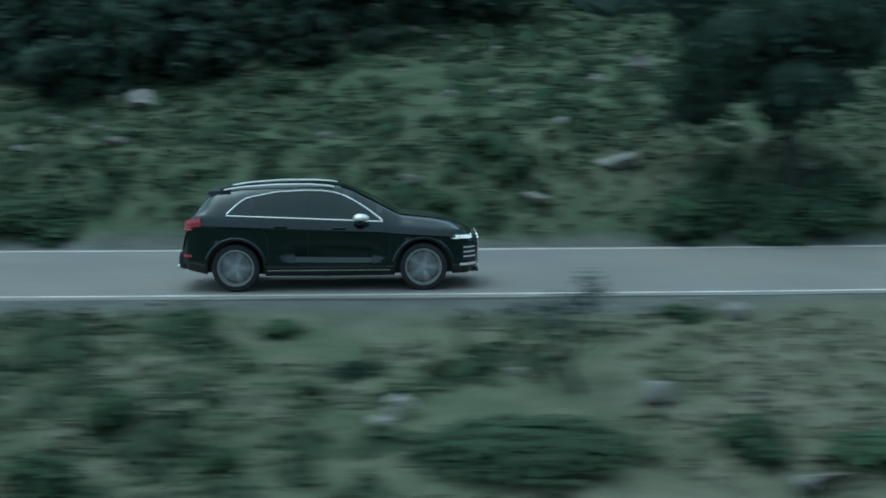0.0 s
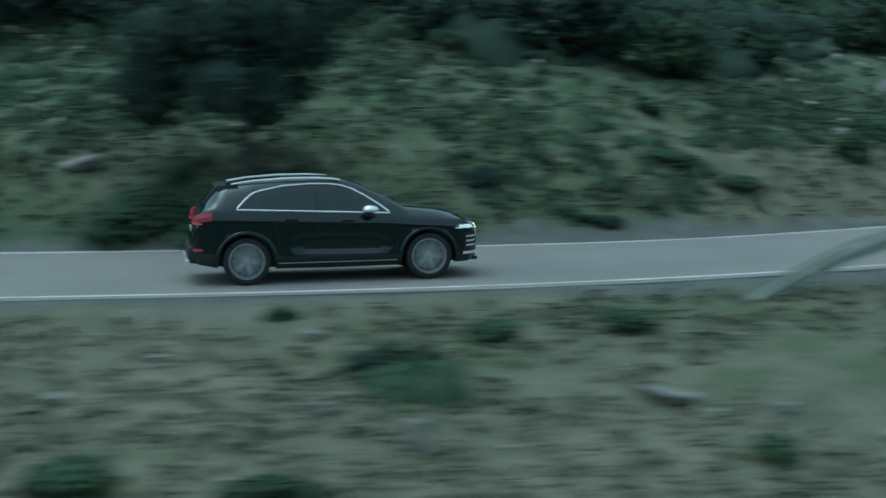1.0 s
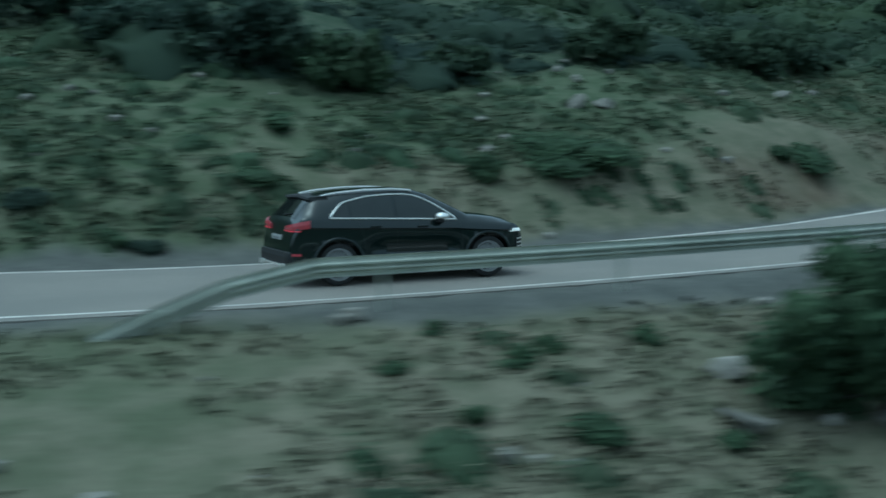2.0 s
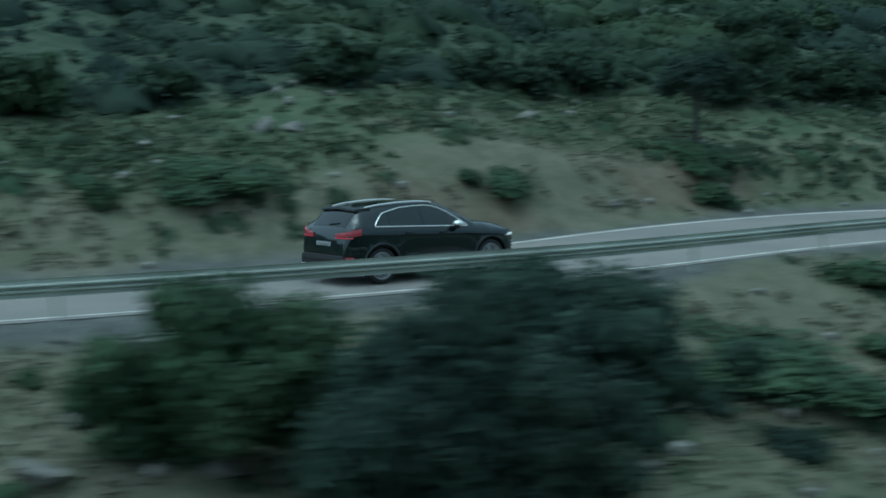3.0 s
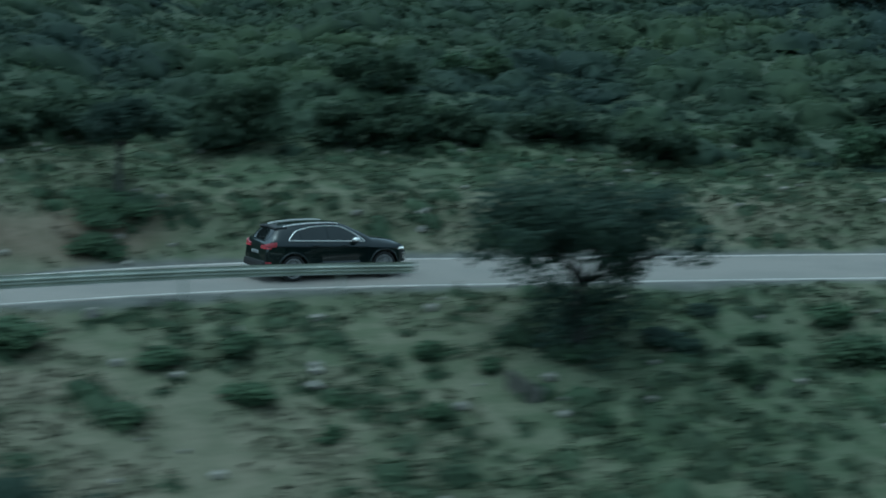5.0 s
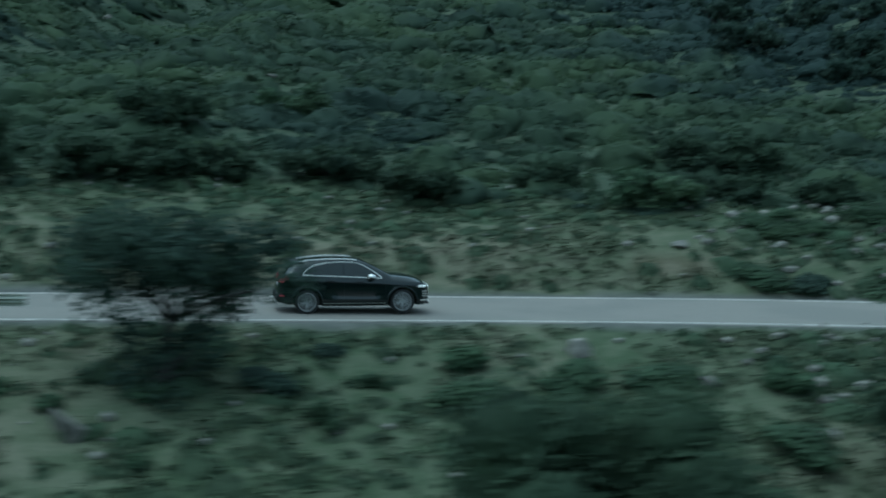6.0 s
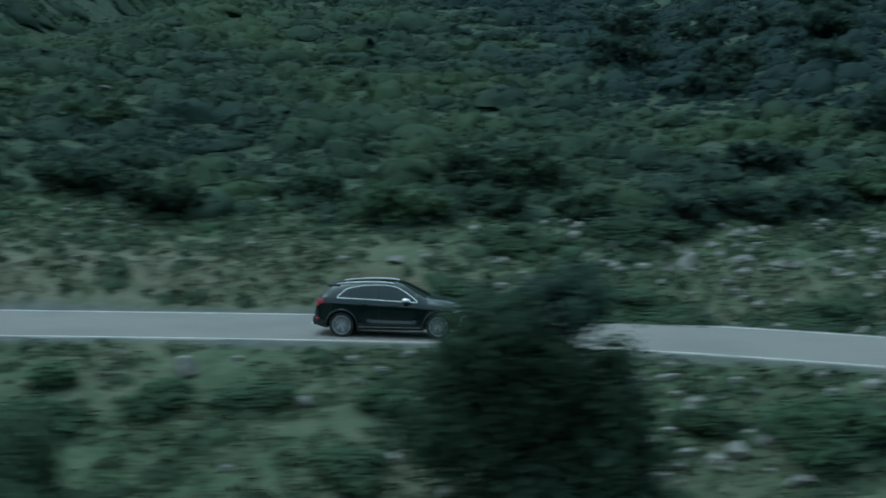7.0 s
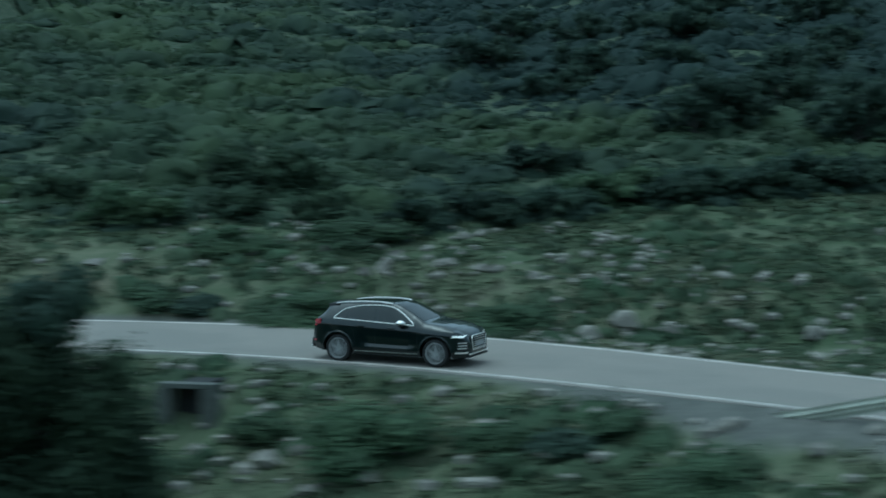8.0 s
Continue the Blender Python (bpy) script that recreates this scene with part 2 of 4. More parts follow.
# plan line at which the dark scrub of the hill begins
scrub_y = spline((-60, -10, -5, 0, 8, 13, 18, 23, 30.5, 38, 46, 55, 62, 68, 75, 81, 88, 95, 102, 140),
                 (42, 33.5, 36, 40.5, 42, 41.0, 37.8, 39.2, 44.0, 52.5, 54.2, 58.8, 59.2, 58.3, 58.8, 57.2, 60.3, 62.1, 64, 70))


# ---- building helpers ----
def mesh_of(name, verts, faces, material, smooth_faces=False):
    me = bpy.data.meshes.new(name)
    me.from_pydata([tuple(v) for v in verts], [], [tuple(f) for f in faces])
    for m in material if isinstance(material, (list, tuple)) else [material]:
        me.materials.append(m)
    if smooth_faces:
        me.polygons.foreach_set("use_smooth", [True] * len(me.polygons))
    me.update()
    return me


def quads_mesh(name, quads, material):
    """Many separate quads (n, 4, 3) as one mesh."""
    n = len(quads)
    me = bpy.data.meshes.new(name)
    me.vertices.add(4 * n)
    me.vertices.foreach_set("co", np.ascontiguousarray(quads, np.float32).ravel())
    me.loops.add(4 * n)
    me.loops.foreach_set("vertex_index", np.arange(4 * n, dtype=np.int32))
    me.polygons.add(n)
    me.polygons.foreach_set("loop_start", np.arange(0, 4 * n, 4, dtype=np.int32))
    me.materials.append(material)
    me.update(calc_edges=True)
    return me


def joined_mesh(name, solids, quads, material):
    """Smooth solids, given as (vertices, quad indices), and loose leaf quads in one mesh."""
    verts, faces, at = [], [], 0
    for v, f in solids:
        verts.append(v)
        faces.append(f + at)
        at += len(v)
    soft = sum(len(f) for f in faces)
    n = len(quads)
    verts.append(quads.reshape(-1, 3))
    faces.append(np.arange(4 * n).reshape(n, 4) + at)
    verts, faces = np.concatenate(verts), np.concatenate(faces)
    me = bpy.data.meshes.new(name)
    me.vertices.add(len(verts))
    me.vertices.foreach_set("co", np.ascontiguousarray(verts, np.float32).ravel())
    me.loops.add(4 * len(faces))
    me.loops.foreach_set("vertex_index", faces.astype(np.int32).ravel())
    me.polygons.add(len(faces))
    me.polygons.foreach_set("loop_start", np.arange(0, 4 * len(faces), 4, dtype=np.int32))
    me.polygons.foreach_set("use_smooth", np.arange(len(faces)) < soft)
    me.materials.append(material)
    me.update(calc_edges=True)
    return me


def mounds(centres, sizes, seed, seg=10, up=(0.0, 0.36, 0.7, 1.0, 1.28, 1.5), rough=1.0):
    """Lumpy domes: centres (n, 3), half sizes (n, 3)."""
    r = np.random.default_rng(seed)
    n, rings = len(centres), len(up)
    a = np.arange(seg) * 2 * math.pi / seg
    ph = r.uniform(0, 6.28, (n, 4))
    out = np.zeros((n, rings, seg, 3))
    for i, e in enumerate(up):
        lump = 1 + 0.20 * np.sin(2 * a[None] + ph[:, :1] + e) + 0.15 * np.sin(3 * a[None] + ph[:, 1:2] - 2 * e) + 0.14 * rough * r.normal(size=(n, seg))
        out[:, i, :, 0] = lump * math.cos(e) * np.cos(a)
        out[:, i, :, 1] = lump * math.cos(e) * np.sin(a)
        out[:, i, :, 2] = math.sin(e) * (1 + 0.15 * np.sin(a[None] + ph[:, 2:3]) * math.cos(e)) + 0.13 * rough * r.normal(size=(n, seg)) * math.sqrt(max(0.05, math.cos(e)))
    out = out * sizes[:, None, None, :] + centres[:, None, None, :]
    i, j = np.meshgrid(np.arange(rings - 1), np.arange(seg), indexing="ij")
    one = np.stack([i * seg + j, i * seg + (j + 1) % seg, (i + 1) * seg + (j + 1) % seg, (i + 1) * seg + j], -1).reshape(-1, 4)
    faces = (one[None] + (np.arange(n) * rings * seg)[:, None, None]).reshape(-1, 4)
    return out.reshape(-1, 3), faces


def thing(name, label, category, data=None, group="", kind=""):
    return tagged(new(name, data), label, category, group, kind)


def part(name, me, parent, label=""):
    ob = new(name, me)
    ob.parent = parent
    return tagged(ob, label)


def box(x0, x1, y0, y1, z0, z1, material, bevel=0.0, name="box"):
    bm = bmesh.new()
    bmesh.ops.create_cube(bm, size=1)
    for v in bm.verts:
        v.co = Vector(((x0 + x1) / 2 + v.co.x * (x1 - x0), (y0 + y1) / 2 + v.co.y * (y1 - y0), (z0 + z1) / 2 + v.co.z * (z1 - z0)))
    if bevel:
        bmesh.ops.bevel(bm, geom=bm.edges[:], offset=bevel, segments=2, affect="EDGES", profile=0.6)
    me = bpy.data.meshes.new(name)
    bm.to_mesh(me)
    bm.free()
    me.materials.append(material)
    return me


def sweep(name, line, section, material, up=(0, 0, 1), closed=False, ends=True):
    """A closed section (list of (side, up) metres) carried along a line of points."""
    line = [Vector(p) for p in line]
    up, n, k = Vector(up), len(line), len(section)
    verts, faces = [], []
    for i, p in enumerate(line):
        a, b = (line[i - 1] if i or closed else p), (line[(i + 1) % n] if i < n - 1 or closed else p)
        way = (b - a).normalized()
        side = way.cross(up).normalized()
        top = side.cross(way)
        verts += [p + side * s + top * u for s, u in section]
    for i in range(n if closed else n - 1):
        j = (i + 1) % n
        faces += [(i * k + m, i * k + (m + 1) % k, j * k + (m + 1) % k, j * k + m) for m in range(k)]
    if ends and not closed:
        faces += [tuple(range(k))[::-1], tuple(range((n - 1) * k, n * k))]
    return mesh_of(name, verts, faces, material, False)


def round_section(r, n=8, squash=1.0):
    return [(r * math.cos(2 * math.pi * i / n), r * squash * math.sin(2 * math.pi * i / n)) for i in range(n)]


# ---- ground: one sheet to the horizon ----
def steps(*spans):
    out = []
    for a, b, s in spans:
        out += list(np.arange(a, b, s))
    return np.array(out + [spans[-1][1]])


def zones(x, y):
    """Shares of straw, turf, dark scrub floor, red earth and gravel on the plan."""
    d, e = across(x, y), y - foot_y(x)
    bare, wide = rough_noise(x, y, 4.0, 31), rough_noise(x, y, 9.0, 33)
    far = d > 3
    dry = np.where(far, 1.1 * smooth(16, 24, x) * smooth(48, 38, x) * smooth(8, 3, e) + 0.35 * smooth(40, 50, x) * smooth(72, 60, x) * smooth(8, 3, e), 0.72 * smooth(-4, 3, x) * smooth(60, 42, x))
    lush = np.where(far, 0.55 * smooth(20, 10, x) + 0.7 * smooth(3, 8, e) + 0.4 * smooth(66, 78, x), 0.6 * smooth(40, 56, x))
    dry = smooth(0.25, 0.75, dry + 1.3 * wide)
    lush = smooth(0.25, 0.75, lush + 1.3 * bare) * (1 - 0.6 * dry)
    # dark floor lies under the scrub and on unseen ground behind the camera
    dark_floor = np.maximum(smooth(0.0, 2.5, y - scrub_y(x) - 5 * bare), smooth(-11, -15, y - 12 * bare)) * (1 - 0.55 * smooth(0.12, 0.3, wide))
    cut = 0.7 * smooth(1.6, 2.6, e) * smooth(5.2, 4.2, e - 2 * bare) * smooth(-0.15, 0.05, bare)
    red = cut * np.maximum(smooth(30, 33, x) * smooth(45, 42, x), 0.7 * smooth(66, 68, x) * smooth(73, 71, x) * smooth(3.6, 2.6, e))
    side = 0.7 * smooth(16, 22, x) * smooth(40, 32, x) + 1.5 * smooth(84, 90, x)
    gravel = smooth(-1.1 - side - 1.4 * bare, -0.5 - side - 1.4 * bare, d) * smooth(WIDTH + 0.95 + 1.4 * bare, WIDTH + 0.5 + 1.4 * bare, d)
    return dry, lush, dark_floor, red, gravel


def give_cover(me):
    """Write the zones into a mesh's cover attributes."""
    co = np.empty(3 * len(me.vertices), np.float32)
    me.vertices.foreach_get("co", co)
    co = co.reshape(-1, 3).astype(float)
    dry, lush, dark_floor, red, gravel = zones(co[:, 0], co[:, 1])
    one, none = np.ones(len(co)), np.zeros(len(co))
    for name, rgba in (("cover", (dry, lush, dark_floor, one)), ("bare", (red, gravel, none, one))):
        me.attributes.new(name, "FLOAT_COLOR", "POINT").data.foreach_set("color", np.stack(rgba, -1).astype(np.float32).ravel())


def build_ground():
    xs = steps((-1600, -400, 200), (-400, -100, 30), (-100, -20, 4), (-20, 112, 0.5), (112, 160, 3), (160, 400, 30), (400, 1600, 200))
    ys = steps((-900, -200, 100), (-200, -30, 17), (-30, 8, 1), (8, 72, 0.5), (72, 140, 1.5), (140, 300, 8), (300, 1600, 130))
    gx, gy = np.meshgrid(xs, ys, indexing="ij")
    gz = ground(gx, gy)
    far = np.maximum(np.abs(gx - 45) - 250, 0) + np.maximum(gy - 300, 0) + np.maximum(-40 - gy, 0)
    gz = np.where(far > 0, gz * np.exp(-np.maximum(np.abs(gx - 45) - 250, 0) / 900), gz)
    n, m = gx.shape
    idx = np.arange(n * m).reshape(n, m)
    faces = np.stack([idx[:-1, :-1], idx[1:, :-1], idx[1:, 1:], idx[:-1, 1:]], -1).reshape(-1, 4)
    me = mesh_of("ground", np.stack([gx, gy, gz], -1).reshape(-1, 3).tolist(), faces.tolist(), M["meadow"], True)
    give_cover(me)
    thing("ground", "dry grassy hillside with stony soil and patches of bare earth", "ground", me, kind="structure")


build_ground()


# ---- road: asphalt ribbon with an edge line on each side ----
ROAD_X = np.arange(-58, 138.1, 1.0)


def road_point(x, off, lift=0.0):
    a = edge_turn(x)
    return (float(x - off * math.sin(a)), float(edge_y(x) + off * math.cos(a)), float(edge_z(x) + edge_rise(x) * np.clip(off, -0.6, 6.4) / WIDTH + lift))


def ribbon(name, a, b, lift, material, thick, xs=ROAD_X, wobble=0.0):
    verts, faces = [], []
    for x in xs:
        wa = wobble * float(rough_noise(np.array(x), np.array(3.0), 1.7, 5))
        wb = wobble * float(rough_noise(np.array(x), np.array(9.0), 1.7, 6))
        verts += [road_point(x, a + wa, lift - thick), road_point(x, a + wa, lift), road_point(x, b + wb, lift), road_point(x, b + wb, lift - thick)]
    for i in range(len(xs) - 1):
        faces += [(4 * i + k, 4 * i + k + 1, 4 * i + k + 5, 4 * i + k + 4) for k in range(3)]
    return mesh_of(name, verts, faces, material)


road = thing("road", "pale grey worn asphalt road with white edge lines", "road", ribbon("road", -0.35, WIDTH + 0.3, 0.0, M["asphalt"], 0.25, wobble=0.25), kind="structure")
fine_x = np.arange(-58, 120.1, 0.5)
part("edge_line", ribbon("edge_line", -0.06, 0.06, 0.006, M["line"], 0.005, fine_x, 0.02), road, "worn white edge line")
part("edge_line", ribbon("edge_line", WIDTH - 0.07, WIDTH + 0.07, 0.006, M["line"], 0.005, fine_x, 0.02), road, "worn white edge line")


# ---- guard rails: a W beam on posts, flared into the ground at its start ----
BEAM = [(0.035, 0.155), (0.0, 0.13), (0.0, 0.09), (0.075, 0.055), (0.075, 0.03), (0.0, 0.012), (0.0, -0.012), (0.075, -0.03), (0.075, -0.055), (0.0, -0.09),
        (0.0, -0.13), (0.035, -0.155), (0.028, -0.155), (-0.006, -0.132), (-0.006, -0.085), (0.069, -0.05), (0.069, -0.035), (-0.006, -0.016), (-0.006, 0.016),
        (0.069, 0.035), (0.069, 0.05), (-0.006, 0.085), (-0.006, 0.132), (0.028, 0.155)]


def guard_rail(line, post_at, label):
    rail = thing("guard_rail", label, "guard rail", sweep("guard_rail", line, BEAM, M["steel"]))
    for x, y, z in post_at:
        g = float(ground(x, y))
        ob = part("post", box(-0.028, 0.028, -0.05, 0.05, g - z - 0.3, 0.08, M["steel"], 0.006, "post"), rail)
        ob.location = (x, y, z)
    return rail


def rail_line(x0, x1, off, sink, step=1.0):
    line = []
    for x in np.arange(x0, x1 + 0.01, step):
        p = road_point(x, off)
        line.append((p[0], p[1], p[2] + 0.60))
    return line


first = rail_line(20.4, 52.0, -0.75, 0)
start = [Vector((17.6, 19.1, 2.36)), Vector((18.4, 19.4, 2.68)), Vector((19.4, 19.8, 3.02))]
guard_rail([tuple(p) for p in start] + first, [(p[0], p[1] - 0.14, p[2]) for p in first[1::4]] + [(18.6, 19.3, 2.72)], "galvanised steel guard rail with its start bent into the ground")
second = rail_line(94.2, 118.0, -0.55, 0)
guard_rail([(90.9, 34.4, 0.95), (91.9, 33.7, 1.25), (92.9, 33.0, 1.55)] + second, [(p[0], p[1] - 0.14, p[2]) for p in second[1::4]], "galvanised steel guard rail beginning at the road bend")


# ---- culvert under the road ----
def culvert():
    x, y = 77.4, 39.55
    z = float(edge_z(x))
    c = thing("culvert", "old concrete culvert headwall with a dark square opening below the road", "culvert")
    c.location = (x, y, 0)
    c.rotation_euler[2] = float(edge_turn(x))
    for a, b, lo, hi in ((-0.75, -0.42, -1.9, -0.5), (0.42, 0.8, -1.9, -0.5), (-0.75, 0.8, -0.5, -0.37), (-0.42, 0.42, -1.9, -1.55)):
        part("wall", box(a, b, -0.2, 0.25, z + lo, z + hi, M["concrete"], 0.02, "wall"), c)
    # solid block behind the opening, the hole's shade put into its near-black colour
    part("pipe", box(-0.42, 0.42, 0.255, 2.4, z - 1.6, z - 0.4, M["dark"], 0.0, "pipe"), c, "near-black block for the shade inside the culvert")


culvert()


# ---- plants and stones ----
rng = np.random.default_rng(7)


def leaf_quads(centres, outward, size, rng, long=1.7, lean=0.6, sky=0.6):
    """Leaf sprays: small quads that face roughly outward."""
    n = len(centres)
    normal = outward + lean * rng.normal(size=(n, 3)) + (0, 0, sky)  # leaves turn to the sky
    normal /= np.linalg.norm(normal, axis=1, keepdims=True) + 1e-9
    a = np.cross(normal, rng.normal(size=(n, 3)))
    a /= np.linalg.norm(a, axis=1, keepdims=True) + 1e-9
    b = np.cross(normal, a)
    s = (size * rng.uniform(0.6, 1.4, n))[:, None]
    a, b = a * s * long / 2, b * s / 2
    tip = 0.35
    return np.stack([centres - a - b * tip, centres + a * 0.1 - b, centres + a + b * tip, centres - a * 0.1 + b], 1)


def lobes(n, radii, rng, low=-0.35):
    """Centres and sizes of the clumps that make up a crown, inside an ellipsoid."""
    d = rng.normal(size=(n, 3))
    d /= np.linalg.norm(d, axis=1, keepdims=True)
    d[:, 2] = np.where(d[:, 2] < low, -d[:, 2] * 0.6, d[:, 2])
    r = rng.uniform(0.3, 1.06, n)[:, None]
    return d * r * radii, rng.uniform(0.16, 0.42, n)


def clump_cloud(centres, sizes, each, squash, rng, leaf):
    """Leaves in the shells of several clumps."""
    quads = []
    for c, s in zip(centres, sizes):
        k = max(6, int(each * s * s))
        d = rng.normal(size=(k, 3))
        d /= np.linalg.norm(d, axis=1, keepdims=True)
        r = s * (rng.uniform(0.55, 1.12, k) + 0.25 * rng.random(k)**4)[:, None]
        quads.append(leaf_quads(c + d * r * (1, 1, squash), d, leaf, rng))
    return np.concatenate(quads)


def bush_mesh(seed, leaves, leaf):
    """A bush of unit width and height standing on z 0."""
    r = np.random.default_rng(seed)
    n = 9
    a = r.uniform(0, 2 * math.pi, n)
    rad = r.uniform(0.0, 0.33, n)
    c = np.stack([rad * np.cos(a), rad * np.sin(a), r.uniform(0.15, 0.62, n)], 1)
    c[:, 2] *= 1.1 - rad
    s = r.uniform(0.16, 0.30, n)
    q = clump_cloud(c, s, leaves, 1.0, r, leaf)
    q[:, :, 2] = np.maximum(q[:, :, 2], -0.06)
    core = mounds(c, np.stack([s, s, s], 1) * 0.66, seed, 8, (-1.2, -0.5, 0.1, 0.7, 1.2, 1.5))
    return [core], q


# prominent rocks: x, y, width, height
ROCKS_A = [
    (-4.6, 29.7, 0.74, 0.62), (-4.4, 32.8, 1.09, 0.82), (1.3, 15.8, 0.42, 0.21), (1.8, 28.0, 0.59, 0.41), (4.4, 27.3, 1.05, 0.47), (4.6, 15.9, 0.77, 0.42), (6.0, 14.2, 0.77, 0.38), (6.2, 28.3, 1.09, 0.48),
    (8.1, 35.6, 1.65, 0.9), (11.3, 15.5, 0.41, 0.2), (12.4, 14.7, 0.59, 0.59), (15.6, 16.1, 0.86, 0.29), (21.2, 20.4, 0.67, 0.25), (21.3, 32.2, 0.79, 0.72), (24.0, 16.6, 0.56, 0.21), (24.4, 42.6, 0.87, 0.87),
    (26.5, 18.0, 0.86, 0.40), (26.8, 19.5, 1.05, 0.45), (27.7, 38.8, 0.67, 0.67), (28.5, 39.0, 0.96, 0.56), (28.9, 18.5, 0.94, 0.47), (30.1, 18.3, 0.86, 0.63),
]
ROCKS_B = [
    (35.4, 109.4, 1.31, 0.61), (35.8, 45.6, 0.75, 0.37), (38.0, 41.1, 0.86, 0.43), (40.4, 24.5, 0.61, 0.41), (42.6, 25.2, 0.84, 0.42), (43.9, 34.1, 0.69, 0.34), (47.6, 33.7, 0.68, 0.82), (49.5, 32.4, 0.79, 0.39),
    (51.4, 85.1, 1.72, 0.86), (51.8, 49.1, 0.8, 0.44), (54.3, 33.4, 0.95, 1.22), (66.3, 40.4, 1.21, 0.76), (69.6, 39.2, 0.73, 0.59), (71.1, 53.0, 0.81, 0.41), (77.6, 56.9, 0.48, 0.35), (78.6, 35.7, 0.76, 0.38),
    (78.9, 54.9, 1.05, 0.84), (80.1, 35.9, 1.27, 0.76), (80.6, 52.4, 1.17, 0.68), (81.1, 34.3, 0.96, 0.6), (81.2, 52.8, 1.21, 1.01), (81.5, 55.0, 1.22, 0.61),
]
ROCKS_C = [
    (82.3, 61.6, 0.71, 0.33), (82.4, 34.4, 0.71, 0.48), (83.3, 53.4, 0.79, 0.5), (84.5, 53.0, 0.98, 0.49), (85.1, 119.5, 1.42, 0.66), (86.4, 52.5, 0.78, 0.39), (88.0, 49.0, 1.25, 0.6), (89.2, 49.6, 1.7, 0.85),
    (90.6, 49.3, 1.0, 0.6), (94.1, 79.9, 0.76, 1.38), (95.0, 48.9, 0.88, 0.71), (99.5, 57.7, 0.64, 0.64), (108.9, 109.5, 1.48, 0.64),
]
# prominent bushes: x, y, width, height
BUSHES_A = [
    (-5.8, 27.2, 2.06, 1.03), (-2.7, 14.5, 0.82, 0.57), (-2.1, 15.9, 0.76, 0.55), (-1.2, 34.1, 0.85, 0.5), (-0.7, 14.9, 0.52, 0.39), (-0.2, 18.1, 0.63, 0.27), (0.8, 16.9, 0.52, 0.26), (2.4, 27.3, 0.7, 0.41),
    (2.8, 14.9, 2.3, 0.5), (3.4, 29.0, 0.98, 0.55), (4.0, 28.1, 0.95, 0.48), (5.4, 18.3, 0.65, 0.24), (7.5, 26.7, 2.01, 1.23), (5.5, 15.0, 1.1, 0.42), (7.0, 14.6, 1.2, 0.5), (8.6, 14.1, 1.04, 0.49), (9.5, 26.6, 2.53, 1.03), (10.7, 13.8, 1.04, 0.37),
    (10.7, 18.2, 0.47, 0.31), (11.0, 27.3, 1.06, 0.59), (11.9, 16.9, 0.66, 0.3), (13.6, 17.7, 0.85, 0.31), (14.6, 28.3, 0.96, 0.48),
]
BUSHES_B = [
    (15.5, 18.0, 0.79, 0.4), (16.5, 27.6, 0.71, 0.36), (16.6, 14.6, 0.66, 0.33), (17.1, 27.6, 0.7, 0.26), (19.2, 30.2, 0.98, 0.37), (19.5, 33.7, 1.1, 0.55), (20.8, 30.0, 1.11, 0.37), (21.7, 18.6, 0.54, 0.23),
    (22.4, 20.2, 0.5, 0.27), (22.8, 17.5, 0.44, 0.33), (23.6, 19.3, 0.72, 0.4), (24.1, 19.9, 0.5, 0.33), (24.3, 17.4, 0.95, 0.44), (24.4, 32.7, 0.81, 0.81), (25.7, 20.6, 0.69, 0.34), (26.2, 17.5, 0.52, 0.3), (27.8, 19.2, 1.6, 0.8),
    (26.8, 34.4, 3.2, 0.95), (33.4, 38.2, 0.8, 0.48), (34.5, 38.9, 1.91, 0.64), (37.8, 22.1, 1.2, 0.64), (38.6, 25.0, 4.3, 0.95), (37.2, 24.2, 1.9, 0.7), (40.5, 22.9, 1.15, 0.57),
]
BUSHES_C = [
    (42.3, 20.2, 1.9, 0.9), (41.0, 19.8, 1.6, 0.8), (41.6, 27.4, 1.9, 0.7), (42.4, 25.6, 1.5, 0.6),
    (41.7, 43.7, 1.79, 1.0), (41.7, 45.7, 3.07, 0.8), (42.5, 32.1, 2.07, 0.84), (43.1, 28.6, 0.92, 0.46), (43.6, 26.2, 0.63, 0.37), (45.7, 29.7, 1.2, 0.54), (45.9, 32.3, 1.2, 0.62), (47.5, 33.4, 1.15, 0.6),
    (48.0, 31.4, 1.25, 0.63), (50.0, 30.5, 0.74, 0.4), (50.0, 31.9, 0.65, 0.36), (52.0, 34.8, 0.85, 0.57), (52.2, 31.7, 0.77, 0.58), (53.5, 34.4, 0.84, 0.42), (55.0, 48.4, 1.97, 1.18), (55.7, 35.4, 1.01, 0.5),
    (56.0, 32.5, 0.66, 0.42), (58.1, 36.9, 1.51, 0.83), (59.6, 39.2, 0.94, 0.47), (59.8, 35.3, 0.99, 0.78), (60.8, 37.6, 0.91, 0.48),
]
